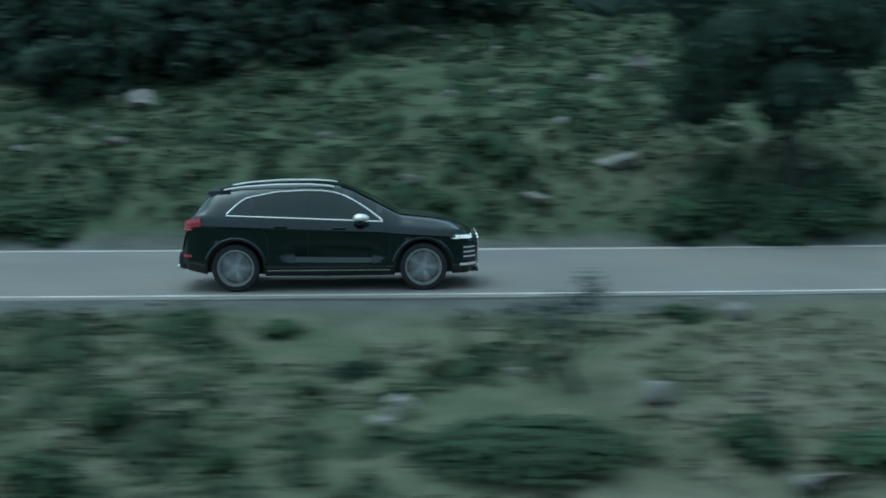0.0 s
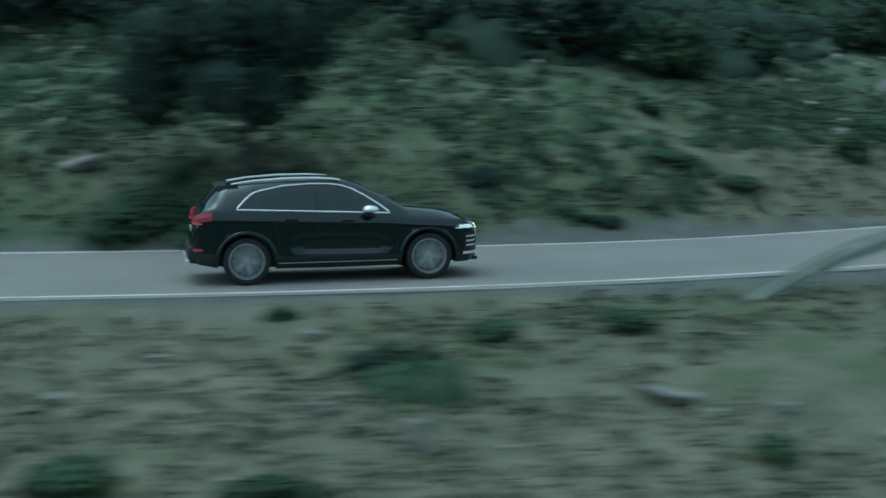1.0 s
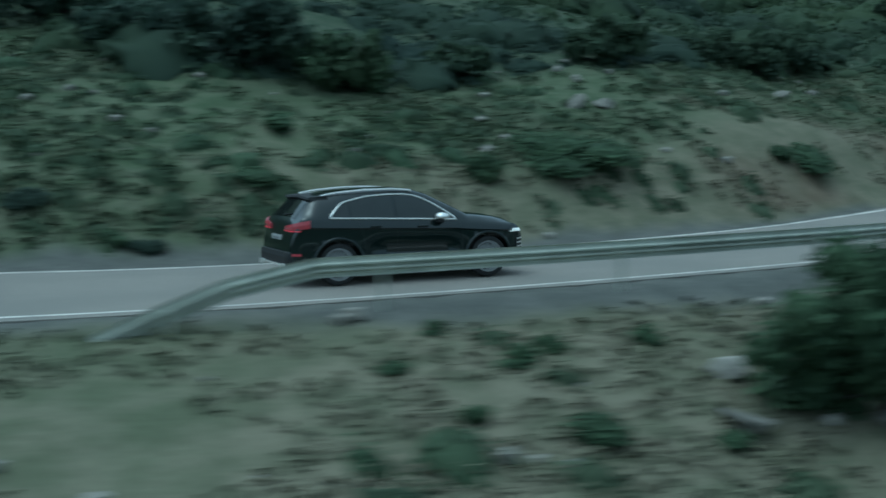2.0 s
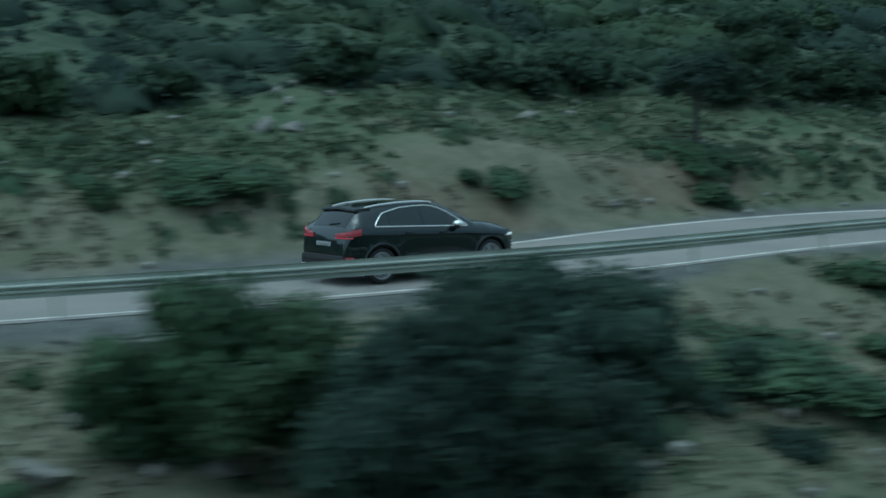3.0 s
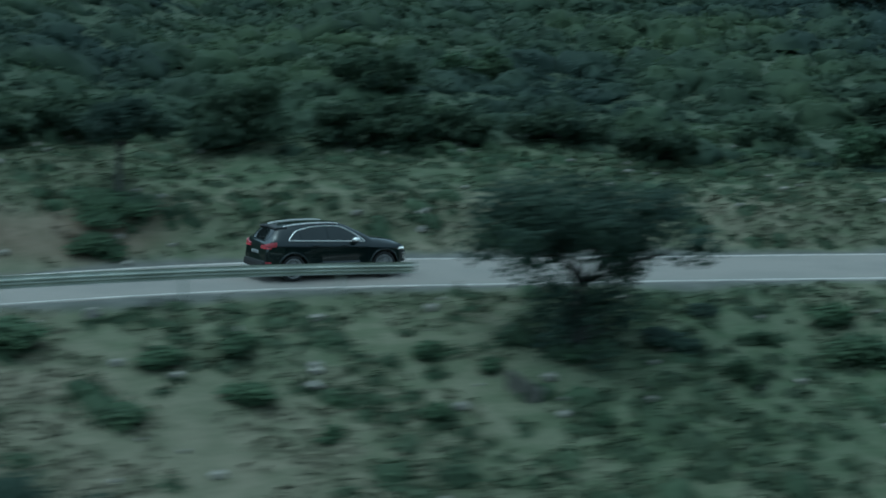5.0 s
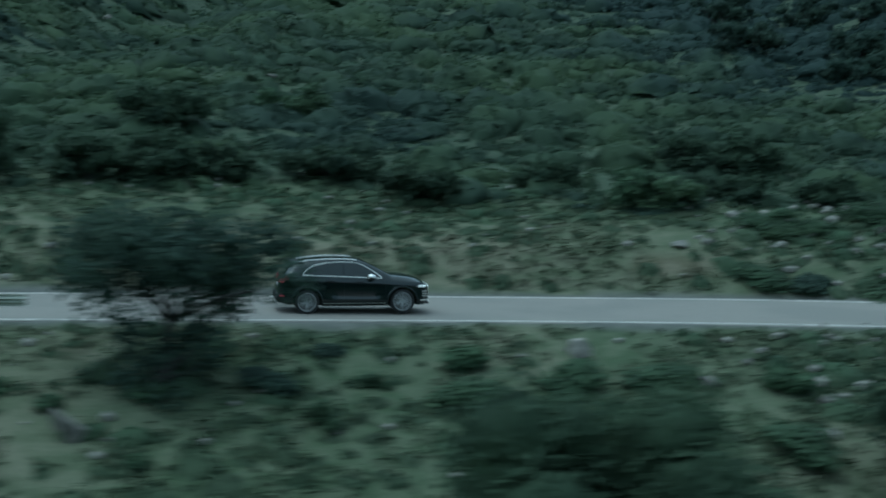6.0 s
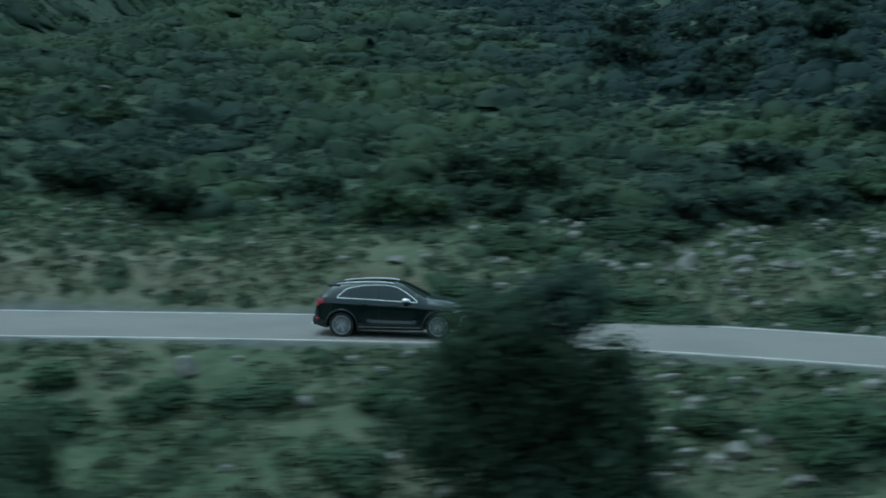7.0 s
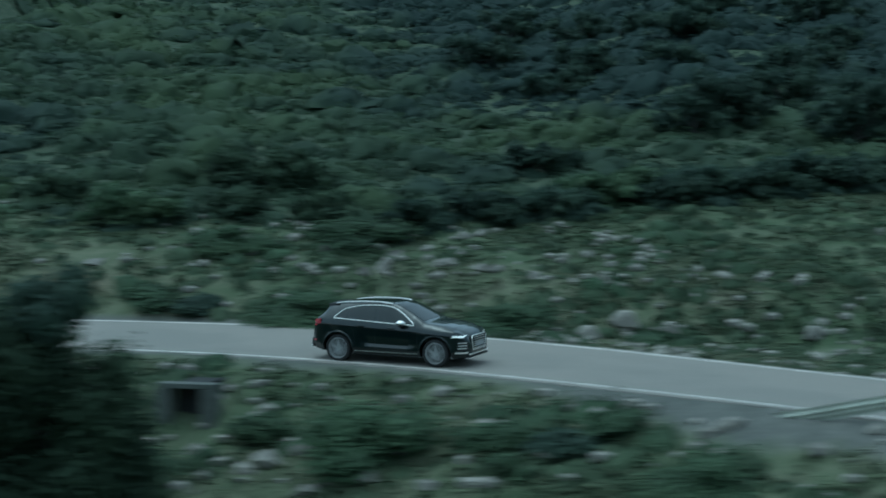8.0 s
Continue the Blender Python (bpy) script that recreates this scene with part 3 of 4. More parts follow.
BUSHES_D = [
    (63.1, 39.1, 1.25, 0.94), (63.5, 37.1, 2.23, 1.12), (66.0, 38.7, 1.88, 1.01), (68.4, 39.1, 2.04, 0.8), (71.0, 35.5, 2.28, 1.01), (71.1, 59.8, 3.69, 1.39), (71.7, 38.7, 1.29, 1.01), (73.5, 51.2, 2.1, 0.86),
    (75.3, 50.8, 1.55, 0.68), (75.4, 55.7, 2.91, 1.25), (79.2, 50.2, 4.06, 1.11), (79.6, 37.7, 1.75, 0.94), (80.0, 56.7, 4.25, 1.28), (82.3, 35.7, 3.28, 1.64), (85.1, 35.2, 1.73, 0.86), (85.3, 34.0, 1.29, 0.58),
    (85.4, 49.7, 3.11, 1.01), (86.4, 34.4, 1.56, 0.84), (87.6, 35.0, 1.47, 0.73), (89.2, 31.8, 2.67, 0.96),
]

def rock_mesh(seed):
    r = np.random.default_rng(seed)
    bm = bmesh.new()
    bmesh.ops.create_icosphere(bm, subdivisions=3, radius=0.5)
    cuts = [(Vector(r.normal(size=3)).normalized(), r.uniform(0.13, 0.36)) for _ in range(14)]
    for v in bm.verts:
        for n, d in cuts:
            over = v.co.dot(n) - d
            if over > 0:
                v.co -= n * over
        v.co += v.co.normalized() * 0.05 * noise.noise(v.co * 6 + Vector((seed, 0, 0)))
        v.co.z += 0.22
    for f in bm.faces:
        f.smooth = True
    me = bpy.data.meshes.new("rock")
    bm.to_mesh(me)
    bm.free()
    me.materials.append(M["rock"])
    me.set_sharp_from_angle(angle=radians(20))
    return me


def build_rocks():
    shapes = [rock_mesh(50 + i) for i in range(6)]
    for rows in (ROCKS_A, ROCKS_B, ROCKS_C):
        for x, y, w, h in rows:
            kind = "broad" if w > 1.6 * h else "blocky"
            big = "large" if w > 0.95 else "small"
            ob = thing("rock", f"{big} {kind} pale grey limestone rock on the grassy slope", "rock", shapes[int(rng.integers(6))], group="rocks on the slopes")
            ob.location = (x, y, float(ground(x, y)) - 0.12 * h)
            ob.scale = (1.2 * w, w * rng.uniform(0.8, 1.1), h * 1.1)
            ob.rotation_euler[2] = rng.uniform(0, 6.28)
    # loose stones, uncounted
    verts, faces = [], []
    base = bmesh.new()
    bmesh.ops.create_icosphere(base, subdivisions=1, radius=0.5)
    bv, bf = np.array([v.co for v in base.verts]), [tuple(v.index for v in f.verts) for f in base.faces]
    base.free()
    spots = []
    while len(spots) < 1150:
        x = rng.uniform(-8, 100) if len(spots) < 650 else rng.uniform(72, 102)
        y = float(edge_y(x)) + (rng.uniform(-14, -1.2) if rng.random() < 0.45 else rng.uniform(7.2, 22))
        stony = 0.25 + 0.75 * float(smooth(70, 78, x)) + (0.4 if rough_noise(np.array(x), np.array(y), 6.0, 41) > 0.1 else 0)
        if rng.random() < stony and y < scrub_y(x) + 3:
            spots.append((x, y))
    for x, y in spots:
        s = rng.uniform(0.10, 0.42) * (1.3 if x > 72 else 1.0)
        p = bv * rng.uniform(0.75, 1.25, (len(bv), 3)) * (s, s * rng.uniform(0.6, 1.1), s * 0.7)
        p = p + (x, y, float(ground(x, y)) + 0.1 * s)
        o = len(verts)
        verts += p.tolist()
        faces += [tuple(o + i for i in f) for f in bf]
    thing("stones", "scattered pale limestone stones among the grass", "stones", mesh_of("stones", verts, faces, M["rock"]), kind="stuff")


def build_bushes():
    fine = [joined_mesh("bush", *bush_mesh(100 + i, 2800, 0.058), M["green"]) for i in range(3)]
    plain = [joined_mesh("bush", *bush_mesh(200 + i, 1500, 0.10), M["green"]) for i in range(4)]
    dense = [joined_mesh("bush", *bush_mesh(150 + i, 8000, 0.034), M["green"]) for i in range(2)]
    dark = [joined_mesh("bush", *bush_mesh(300 + i, 2600, 0.08), M["leaf"]) for i in range(3)]
    for rows in (BUSHES_A, BUSHES_B, BUSHES_C, BUSHES_D):
        for x, y, w, h in rows:
            big = w > 1.7
            shade = rng.random() < 0.14
            pool = dense if w > 2.4 else dark if shade else fine if big else plain
            words = ("dark" if shade else "green") + (" spreading" if w > 2 * h else " rounded")
            ob = thing("bush", f"{words} evergreen bush on the dry grassy slope", "bush", pool[int(rng.integers(len(pool)))], group="bushes on the slopes")
            ob.matrix_world = on_slope(x, y, 0.05 + 0.1 * h, rng.uniform(0, 6.28), (1.15 * w, 1.0 * w, (1.1 if w < 1.2 else 0.95) * h))


def limb_line(a, b, sag, r):
    a, b = Vector(a), Vector(b)
    pts = []
    for i in range(6):
        u = i / 5
        p = a.lerp(b, u) + Vector((0, 0, sag * math.sin(math.pi * u)))
        pts.append(p + Vector(r.normal(size=3)) * 0.04 * (b - a).length * math.sin(math.pi * u))
    return pts


def tapered(name, pts, r0, r1, material, n=7):
    verts, faces = [], []
    for i, p in enumerate(pts):
        way = (pts[min(i + 1, len(pts) - 1)] - pts[max(i - 1, 0)]).normalized()
        side = way.cross(Vector((0.3, 1, 0.2))).normalized()
        up = side.cross(way)
        r = r0 + (r1 - r0) * i / (len(pts) - 1)
        verts += [p + side * r * math.cos(2 * math.pi * k / n) + up * r * math.sin(2 * math.pi * k / n) for k in range(n)]
    for i in range(len(pts) - 1):
        faces += [(i * n + k, i * n + (k + 1) % n, (i + 1) * n + (k + 1) % n, (i + 1) * n + k) for k in range(n)]
    return mesh_of(name, verts, faces, material, True)


def tree(x, y, middle, radii, seed, label, leaves=1500, leaf=0.12, clumps=25, kind="leaf", low=-0.35, core=0.72):
    """A trunk, limbs and a crown of clumps; middle: the height of the crown's middle above sea of the plan."""
    r = np.random.default_rng(seed)
    g = float(ground(x, y))
    t = thing("tree", label, "tree")
    t.location = (x, y, g)
    up = middle - g
    rx, ry, rz = radii
    fork = max(0.25, up - 0.75 * rz)
    foot = Vector((r.uniform(-.25, .25), r.uniform(-.2, .2), -0.2))
    girth = 0.035 * (rx + up) * 0.55 + 0.03
    part("trunk", tapered("trunk", limb_line(foot, (0, 0, fork), 0, r), girth * 1.25, girth * 0.8, M["bark"], 9), t, "grey-brown trunk")
    clumps = int(clumps * 1.4)
    c, s = lobes(clumps, np.array(radii), r, low)
    for i in range(7):
        end = c[i] * 0.85
        part("limb", tapered("limb", limb_line((0, 0, fork - 0.05), (end[0], end[1], up + end[2]), -0.05, r), girth * 0.55, girth * 0.12, M["bark"]), t)
    wide = (rx + ry + rz) / 3
    q = clump_cloud(c + (0, 0, up), s * wide, leaves / wide**2, rz / wide * 0.85 + 0.2, r, leaf)
    cores = mounds(c + (0, 0, up), np.stack([s * wide, s * wide, s * wide * (rz / wide * 0.85 + 0.2)], 1) * core, seed, 8, (-1.3, -0.6, 0.0, 0.6, 1.1, 1.5))
    part("crown", joined_mesh("crown", [cores], q, M[kind]), t, "dense dark evergreen crown" if kind == "leaf" else "green leafy crown")
    return t


OAKS_NEAR = [
    (-6.0, 33.6, 2.8, 1.9), (-3.6, 35.0, 2.6, 1.9), (-1.0, 36.8, 2.4, 1.7), (-6.8, 35.6, 4.2, 3.6), (-3.4, 37.4, 4.4, 3.6), (0.3, 39.2, 4.2, 3.4), (3.8, 41.4, 4.0, 3.2), (-8.6, 38.2, 4.0, 3.1), (-5.2, 40.0, 4.2, 3.2), (-1.4, 42.2, 4.0, 3.0),
    (12.6, 43.0, 3.8, 3.0), (14.9, 39.8, 2.6, 1.7), (16.4, 39.0, 2.5, 2.2), (18.7, 38.8, 2.8, 2.5), (21.0, 38.4, 2.3, 2.3), (24.4, 41.6, 2.2, 1.3), (29.8, 44.7, 2.5, 1.8), (34.3, 49.5, 2.6, 1.5),
    (38.4, 53.6, 3.4, 2.0), (44.6, 53.3, 4.3, 3.1), (36.5, 50.6, 2.7, 1.5), (48.5, 55.8, 2.8, 2.0), (51.0, 58.8, 3.6, 2.1),
]
OAKS_FAR = [
    (57.6, 61.4, 3.9, 1.8), (61.6, 58.4, 3.2, 1.7), (53.1, 59.6, 2.2, 1.6), (50.6, 57.2, 2.8, 1.6), (49.0, 65.8, 4.0, 2.3), (54.3, 74.7, 3.7, 1.8), (66.6, 61.8, 2.5, 1.4), (70.8, 59.0, 4.6, 1.8),
    (76.4, 65.5, 3.0, 2.2), (73.6, 66.0, 3.8, 2.0), (87.3, 69.7, 3.3, 1.6), (89.9, 63.8, 4.8, 1.7), (94.0, 64.2, 4.9, 1.6), (95.2, 76.3, 4.4, 3.5), (97.4, 77.6, 3.6, 3.2), (100.9, 82.4, 4.3, 2.9),
    (102.8, 73.4, 4.7, 3.8), (98.0, 65.0, 3.8, 1.6), (106.0, 75.0, 4.2, 3.4), (89.0, 93.1, 4.6, 2.1), (96.0, 114.0, 6.6, 3.2), (86.3, 128.0, 8.0, 3.3), (108.4, 100.3, 4.1, 2.3),
]
OAKS_EDGE = [(82.2, 58.6, 3.0, 1.4), (84.9, 60.2, 3.2, 1.5), (87.4, 61.4, 3.2, 1.4), (92.2, 62.6, 3.4, 1.5), (96.2, 63.6, 3.2, 1.4), (100.6, 65.2, 3.6, 1.6), (103.6, 66.4, 3.6, 1.6), (78.4, 59.6, 2.8, 1.3), (74.4, 60.6, 2.8, 1.2)]
OAKS_TOP = [(84.0, 106.0, 5.5, 2.6), (91.5, 101.0, 5.0, 2.6), (99.0, 107.0, 6.0, 3.0), (103.0, 121.0, 7.0, 3.2), (92.0, 121.0, 6.5, 3.0), (110.0, 112.0, 6.0, 3.0), (96.5, 94.0, 5.0, 2.4), (104.0, 92.0, 5.0, 2.6)]
# the fresher green ones among them
FRESH = {(21.0, 38.4), (54.3, 74.7), (70.8, 59.0), (89.9, 63.8)}


def build_trees():
    tree(9.75, 27.4, 6.4, (2.4, 1.9, 2.1), 1, "dark evergreen oak tree beside the road bank", 2500, 0.11, 34, low=-0.6)
    tree(41.8, 46.6, 6.75, (1.5, 1.3, 0.95), 2, "small dark tree with a bare trunk on the slope", 1500, 0.10, 18)
    tree(55.95, 36.6, 3.4, (3.0, 2.4, 1.55), 3, "wide umbrella-shaped oak tree below the road", 2000, 0.10, 30, low=-0.7, core=0.3)
    tree(75.15, 33.7, 0.45, (2.35, 2.1, 2.75), 4, "dense dark oak tree below the road", 3200, 0.11, 50, "scrub", low=-0.9, core=0.5)
    tree(75.65, 33.8, 2.95, (1.45, 1.1, 1.15), 5, "slender young oak tree rising above the bushes", 1400, 0.10, 12)
    tree(31.75, 17.0, 1.9, (1.7, 1.4, 1.65), 6, "dense dark oak tree on the lower slope", 2800, 0.10, 36, low=-0.9)
    tree(34.2, 22.2, 1.75, (2.7, 1.7, 1.8), 12, "dense dark oak tree beside another on the slope", 2800, 0.10, 36, low=-0.9)
    tree(55.9, 36.0, 1.5, (1.9, 1.3, 1.35), 13, "bushy undergrowth tree below a wide oak", 1100, 0.09, 18, low=-0.9, core=0.2)
    tree(28.85, 18.8, 2.2, (1.75, 1.4, 1.2), 7, "broad green bushy tree on the lower slope", 2400, 0.10, 32, "green", low=-0.9)
    tree(32.9, 19.4, 1.2, (1.7, 1.3, 1.3), 15, "low dark oak tree between two taller ones", 2200, 0.10, 26, low=-0.9)
    tree(41.0, 20.6, 2.2, (1.5, 1.3, 1.4), 8, "dark round-headed oak tree on the lower slope", 2300, 0.10, 28)
    tree(46.2, 20.0, -0.1, (1.9, 1.6, 1.35), 9, "low dark oak tree on the lower slope", 2100, 0.10, 28, low=-0.9)
    tree(65.5, 25.6, 0.1, (2.6, 2.1, 2.2), 10, "broad dusky green oak tree on the lower slope", 3200, 0.11, 50, "scrub", low=-0.9)
    tree(3.5, 16.3, 2.9, (0.5, 0.45, 0.8), 14, "slender sapling with sparse leaves beside the road", 260, 0.06, 9, core=0.1)
    tree(85.0, 27.2, -0.6, (1.5, 1.4, 1.1), 11, "low dark oak tree near the guard rail", 1500, 0.11, 20)
    # oaks in the scrub: x, y, width, height
    for i, (x, y, w, h) in enumerate(OAKS_NEAR + OAKS_FAR + OAKS_EDGE + OAKS_TOP):
        g = float(ground(x, y))
        tree(x, y, g + 0.36 * h, (0.52 * w, 0.46 * w, 0.46 * h), 20 + i, "dark holm oak tree standing in the hillside scrub", 850, 0.15, 22,
             "green" if (x, y) in FRESH else "leaf" if x < 23 or x > 82 or y > 72 else "scrub", low=-0.9, core=0.6)


def scatter(points, widths, heights, per, leaf, seed, wide=1.0, sky=1.2):
    """Many low plants as one set of leaves: domes of quads on the ground."""
    r = np.random.default_rng(seed)
    pts, w, h = np.asarray(points), np.asarray(widths), np.asarray(heights)
    n = len(pts)
    k = np.repeat(np.arange(n), per)
    d = r.normal(size=(len(k), 3))
    d /= np.linalg.norm(d, axis=1, keepdims=True)
    d[:, 2] = np.abs(d[:, 2])
    rad = r.uniform(0.6, 1.12, len(k))[:, None]
    skew = r.normal(0, 0.18, (n, 3))
    skew[:, 2] *= 0.3
    lump = 1 + 0.35 * np.sin(3 * np.arctan2(d[:, 1], d[:, 0]) + 6.28 * r.random(n)[k])[:, None]
    c = (d * rad * lump + skew[k]) * np.stack([w, w, h], 1)[k]
    c[:, 2] = np.maximum(c[:, 2], 0.02)
    centres = c + np.stack([pts[:, 0], pts[:, 1], 0 * pts[:, 0]], 1)[k]
    centres[:, 2] += ground(centres[:, 0], centres[:, 1])
    return leaf_quads(centres, d, leaf * (0.6 + 0.8 * w[k] / max(w.mean(), 1e-6)) / 1.4, r, long=wide, lean=0.3, sky=sky)


def settled(solid):
    """Lay a set of mounds, built over z 0, on the slope."""
    v, f = solid
    v[:, 2] += ground(v[:, 0], v[:, 1])
    return v, f


def on_slope(x, y, sink, turn, size):
    """A matrix that stands a thing square to the slope."""
    dx = float(ground(x + 0.6, y) - ground(x - 0.6, y)) / 1.2
    dy = float(ground(x, y + 0.6) - ground(x, y - 0.6)) / 1.2
    tilt = Vector((0, 0, 1)).rotation_difference(Vector((-0.5 * dx, -0.5 * dy, 1)).normalized()).to_matrix().to_4x4()
    m = pose(x, y, float(ground(x, y)) - sink) @ tilt @ pose(0, 0, 0, 0, 0, math.degrees(turn))
    for i, v in enumerate(size):
        m.col[i] *= v
    return m


def jittered(x0, x1, y0, y1, step, r):
    gx, gy = np.meshgrid(np.arange(x0, x1, step), np.arange(y0, y1, step), indexing="ij")
    return gx.ravel() + r.uniform(-.5, .5, gx.size) * step, gy.ravel() + r.uniform(-.5, .5, gx.size) * step


def build_cover():
    r = np.random.default_rng(12)
    # scrub on the hill
    quads = []
    solids = []
    for y0, y1, step, leaf, per, big in ((36, 75, 2.2, 0.17, 84, 1.0), (36, 75, 1.25, 0.14, 26, 0.7), (75, 112, 2.5, 0.21, 64, 1.0), (75, 112, 1.6, 0.19, 20, 0.7), (112, 165, 3.0, 0.27, 54, 1.0), (165, 250, 4.8, 0.6, 16, 1.0)):
        x, y = jittered(-75, 165, y0, y1, step, r)
        seen = (x > -5 - 0.29 * y) & (x < 90 + 0.30 * y) & (y > scrub_y(x) + 3.5 * rough_noise(x, y, 7.0, 21))
        gap = rough_noise(x, y, 9.0, 23) + 0.6 * rough_noise(x, y, 3.0, 24)
        seen &= (gap < 0.30 + 0.2 * (big < 1)) & (r.random(len(x)) < 0.94)
        x, y, gap = x[seen], y[seen], gap[seen]
        w = big * step * (0.38 + 0.5 * r.random(len(x))**2.2) * (1.0 - 0.8 * np.clip(gap, 0, 0.3))
        h = w * r.uniform(0.40, 0.85, len(x))
        solids.append(settled(mounds(np.stack([x, y, 0 * x - 0.1], 1), np.stack([w, w, h], 1) * 0.85, 70 + y0, rough=1.3)))
        quads.append(scatter(np.stack([x, y], 1), w, h, per, leaf, 40 + y0 + int(9 * big), 1.5))
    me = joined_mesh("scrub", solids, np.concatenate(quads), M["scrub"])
    # leaf colour is darker in the higher wood and along the foot of the scrub
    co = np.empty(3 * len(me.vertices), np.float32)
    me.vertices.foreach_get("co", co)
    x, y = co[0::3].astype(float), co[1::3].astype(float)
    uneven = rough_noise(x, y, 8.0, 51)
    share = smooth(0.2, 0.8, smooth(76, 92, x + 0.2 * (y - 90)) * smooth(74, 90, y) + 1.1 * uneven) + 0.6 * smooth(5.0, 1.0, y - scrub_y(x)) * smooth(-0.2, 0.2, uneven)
    me.attributes.new("dark_share", "FLOAT", "POINT").data.foreach_set("value", np.clip(share, 0, 1).astype(np.float32))
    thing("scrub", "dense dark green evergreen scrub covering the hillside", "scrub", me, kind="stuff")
    # low shrubs and grass on the open slopes
    for name, label, material, step, lo, hi, per, leaf, tall, seed, cut in (
            ("low_shrubs", "low grey-green shrubs scattered over the dry slopes", "heath", 0.80, 0.18, 0.48, 34, 0.085, 0.50, 60, -0.06),
            ("grass", "tufts of dry grass on the stony slopes", "grass", 0.40, 0.14, 0.34, 18, 0.070, 0.40, 80, -0.10),
            ("shrubs", "soft green shrubs in clusters over the open slopes", "bushy", 1.15, 0.25, 0.62, 80, 0.075, 0.55, 90, 0.10)):
        x, y = jittered(-12, 112, 8, 66, step, r)
        d = across(x, y)
        patch = rough_noise(x, y, 3.2, seed) + 0.7 * rough_noise(x, y, 1.1, seed + 3)
        dry, lush, dark_floor, red, gravel = zones(x, y)
        thick = patch - (0.22 * dry + 0.1 * red - 0.06 * lush if name != "grass" else 0.5 * red) - 0.6 * gravel - (0.12 * smooth(26, 18, x) * (d < 0) if name != "grass" else 0)
        keep = (x > -3 - 0.29 * y) & (x < 88 + 0.30 * y) & ((d < -1.0) | ((d > WIDTH + 0.9))) & (y < scrub_y(x) + 2) & (d > -17) & (thick > cut) & (np.hypot(x - 77.4, y - 38.7) > 1.5)
        x, y, patch = x[keep], y[keep], patch[keep]
        w = r.uniform(lo, hi, len(x)) * (0.8 + np.clip(patch, 0, 0.6)) * (1 + 0.25 * smooth(58, 72, x))
        h = w * tall * r.uniform(0.6, 1.2, len(x))
        q = scatter(np.stack([x, y], 1), w, h, per, leaf, seed, 1.8, 1.3)
        solid = [settled(mounds(np.stack([x, y, 0 * x - 0.04], 1), np.stack([w, w, h], 1) * 0.8, seed, 7, (0.0, 0.6, 1.1, 1.5)))] if name != "grass" else []
        me = joined_mesh(name, solid, q, M[material])
        if name == "grass":
            give_cover(me)
        thing(name, label, "grass" if name == "grass" else "shrubs", me, kind="stuff")


build_rocks()
build_bushes()
build_trees()
build_cover()


# ---- the car: a dark five-door SUV, nose along +x, on the ground at z 0 ----
def table(rows):
    xs, ys = zip(*rows)
    return lambda x: float(np.interp(x, xs, ys))


top_z = table([(-2.255, .60), (-2.229, .74), (-2.190, .92), (-2.150, 1.06), (-2.095, 1.145), (-2.0, 1.255), (-1.897, 1.37), (-1.80, 1.47), (-1.70, 1.525), (-1.3, 1.575), (-.8, 1.605),
               (-.3, 1.61), (0.0, 1.60), (.16, 1.575), (.35, 1.515), (.7, 1.345), (1.05, 1.165), (1.11, 1.14), (1.3, 1.12), (1.6, 1.085), (1.85, 1.03), (2.05, .955), (2.18, .865), (2.25, .76), (2.29, .56)])
half_w = table([(-2.255, .66), (-2.220, .76), (-2.127, .855), (-1.940, .915), (-1.685, .937), (-1.4, .945), (-.8, .93), (0, .925), (.8, .93), (1.4, .945), (1.7, .93), (1.95, .88), (2.12, .80),
                (2.22, .68), (2.27, .58), (2.29, .50)])
low_z = table([(-2.255, .40), (-2.152, .33), (-1.855, .27), (-1.0, .235), (0, .225), (1.0, .235), (1.8, .25), (2.1, .25), (2.25, .30), (2.29, .36)])
belt_z = table([(-2.4, 1.19), (-1.5, 1.145), (-.5, 1.10), (.8, 1.035), (1.1, 1.0), (2.3, .9)])
roof_w = table([(-2.255, .5), (-2.110, .68), (-1.897, .655), (-1.685, .615), (-1.2, .605), (-.3, .60), (.2, .585), (.6, .66), (1.0, .745), (1.3, .76), (1.8, .70), (2.1, .58), (2.29, .36)])
AXLES, WHEEL_R, ARCH_R = (-1.41, 1.435), 0.365, 0.435


def arch(x):
    best = 0.0
    for a in AXLES:
        if abs(x - a) < ARCH_R:
            best = max(best, WHEEL_R - 0.01 + math.sqrt(ARCH_R**2 - (x - a)**2))
    return best


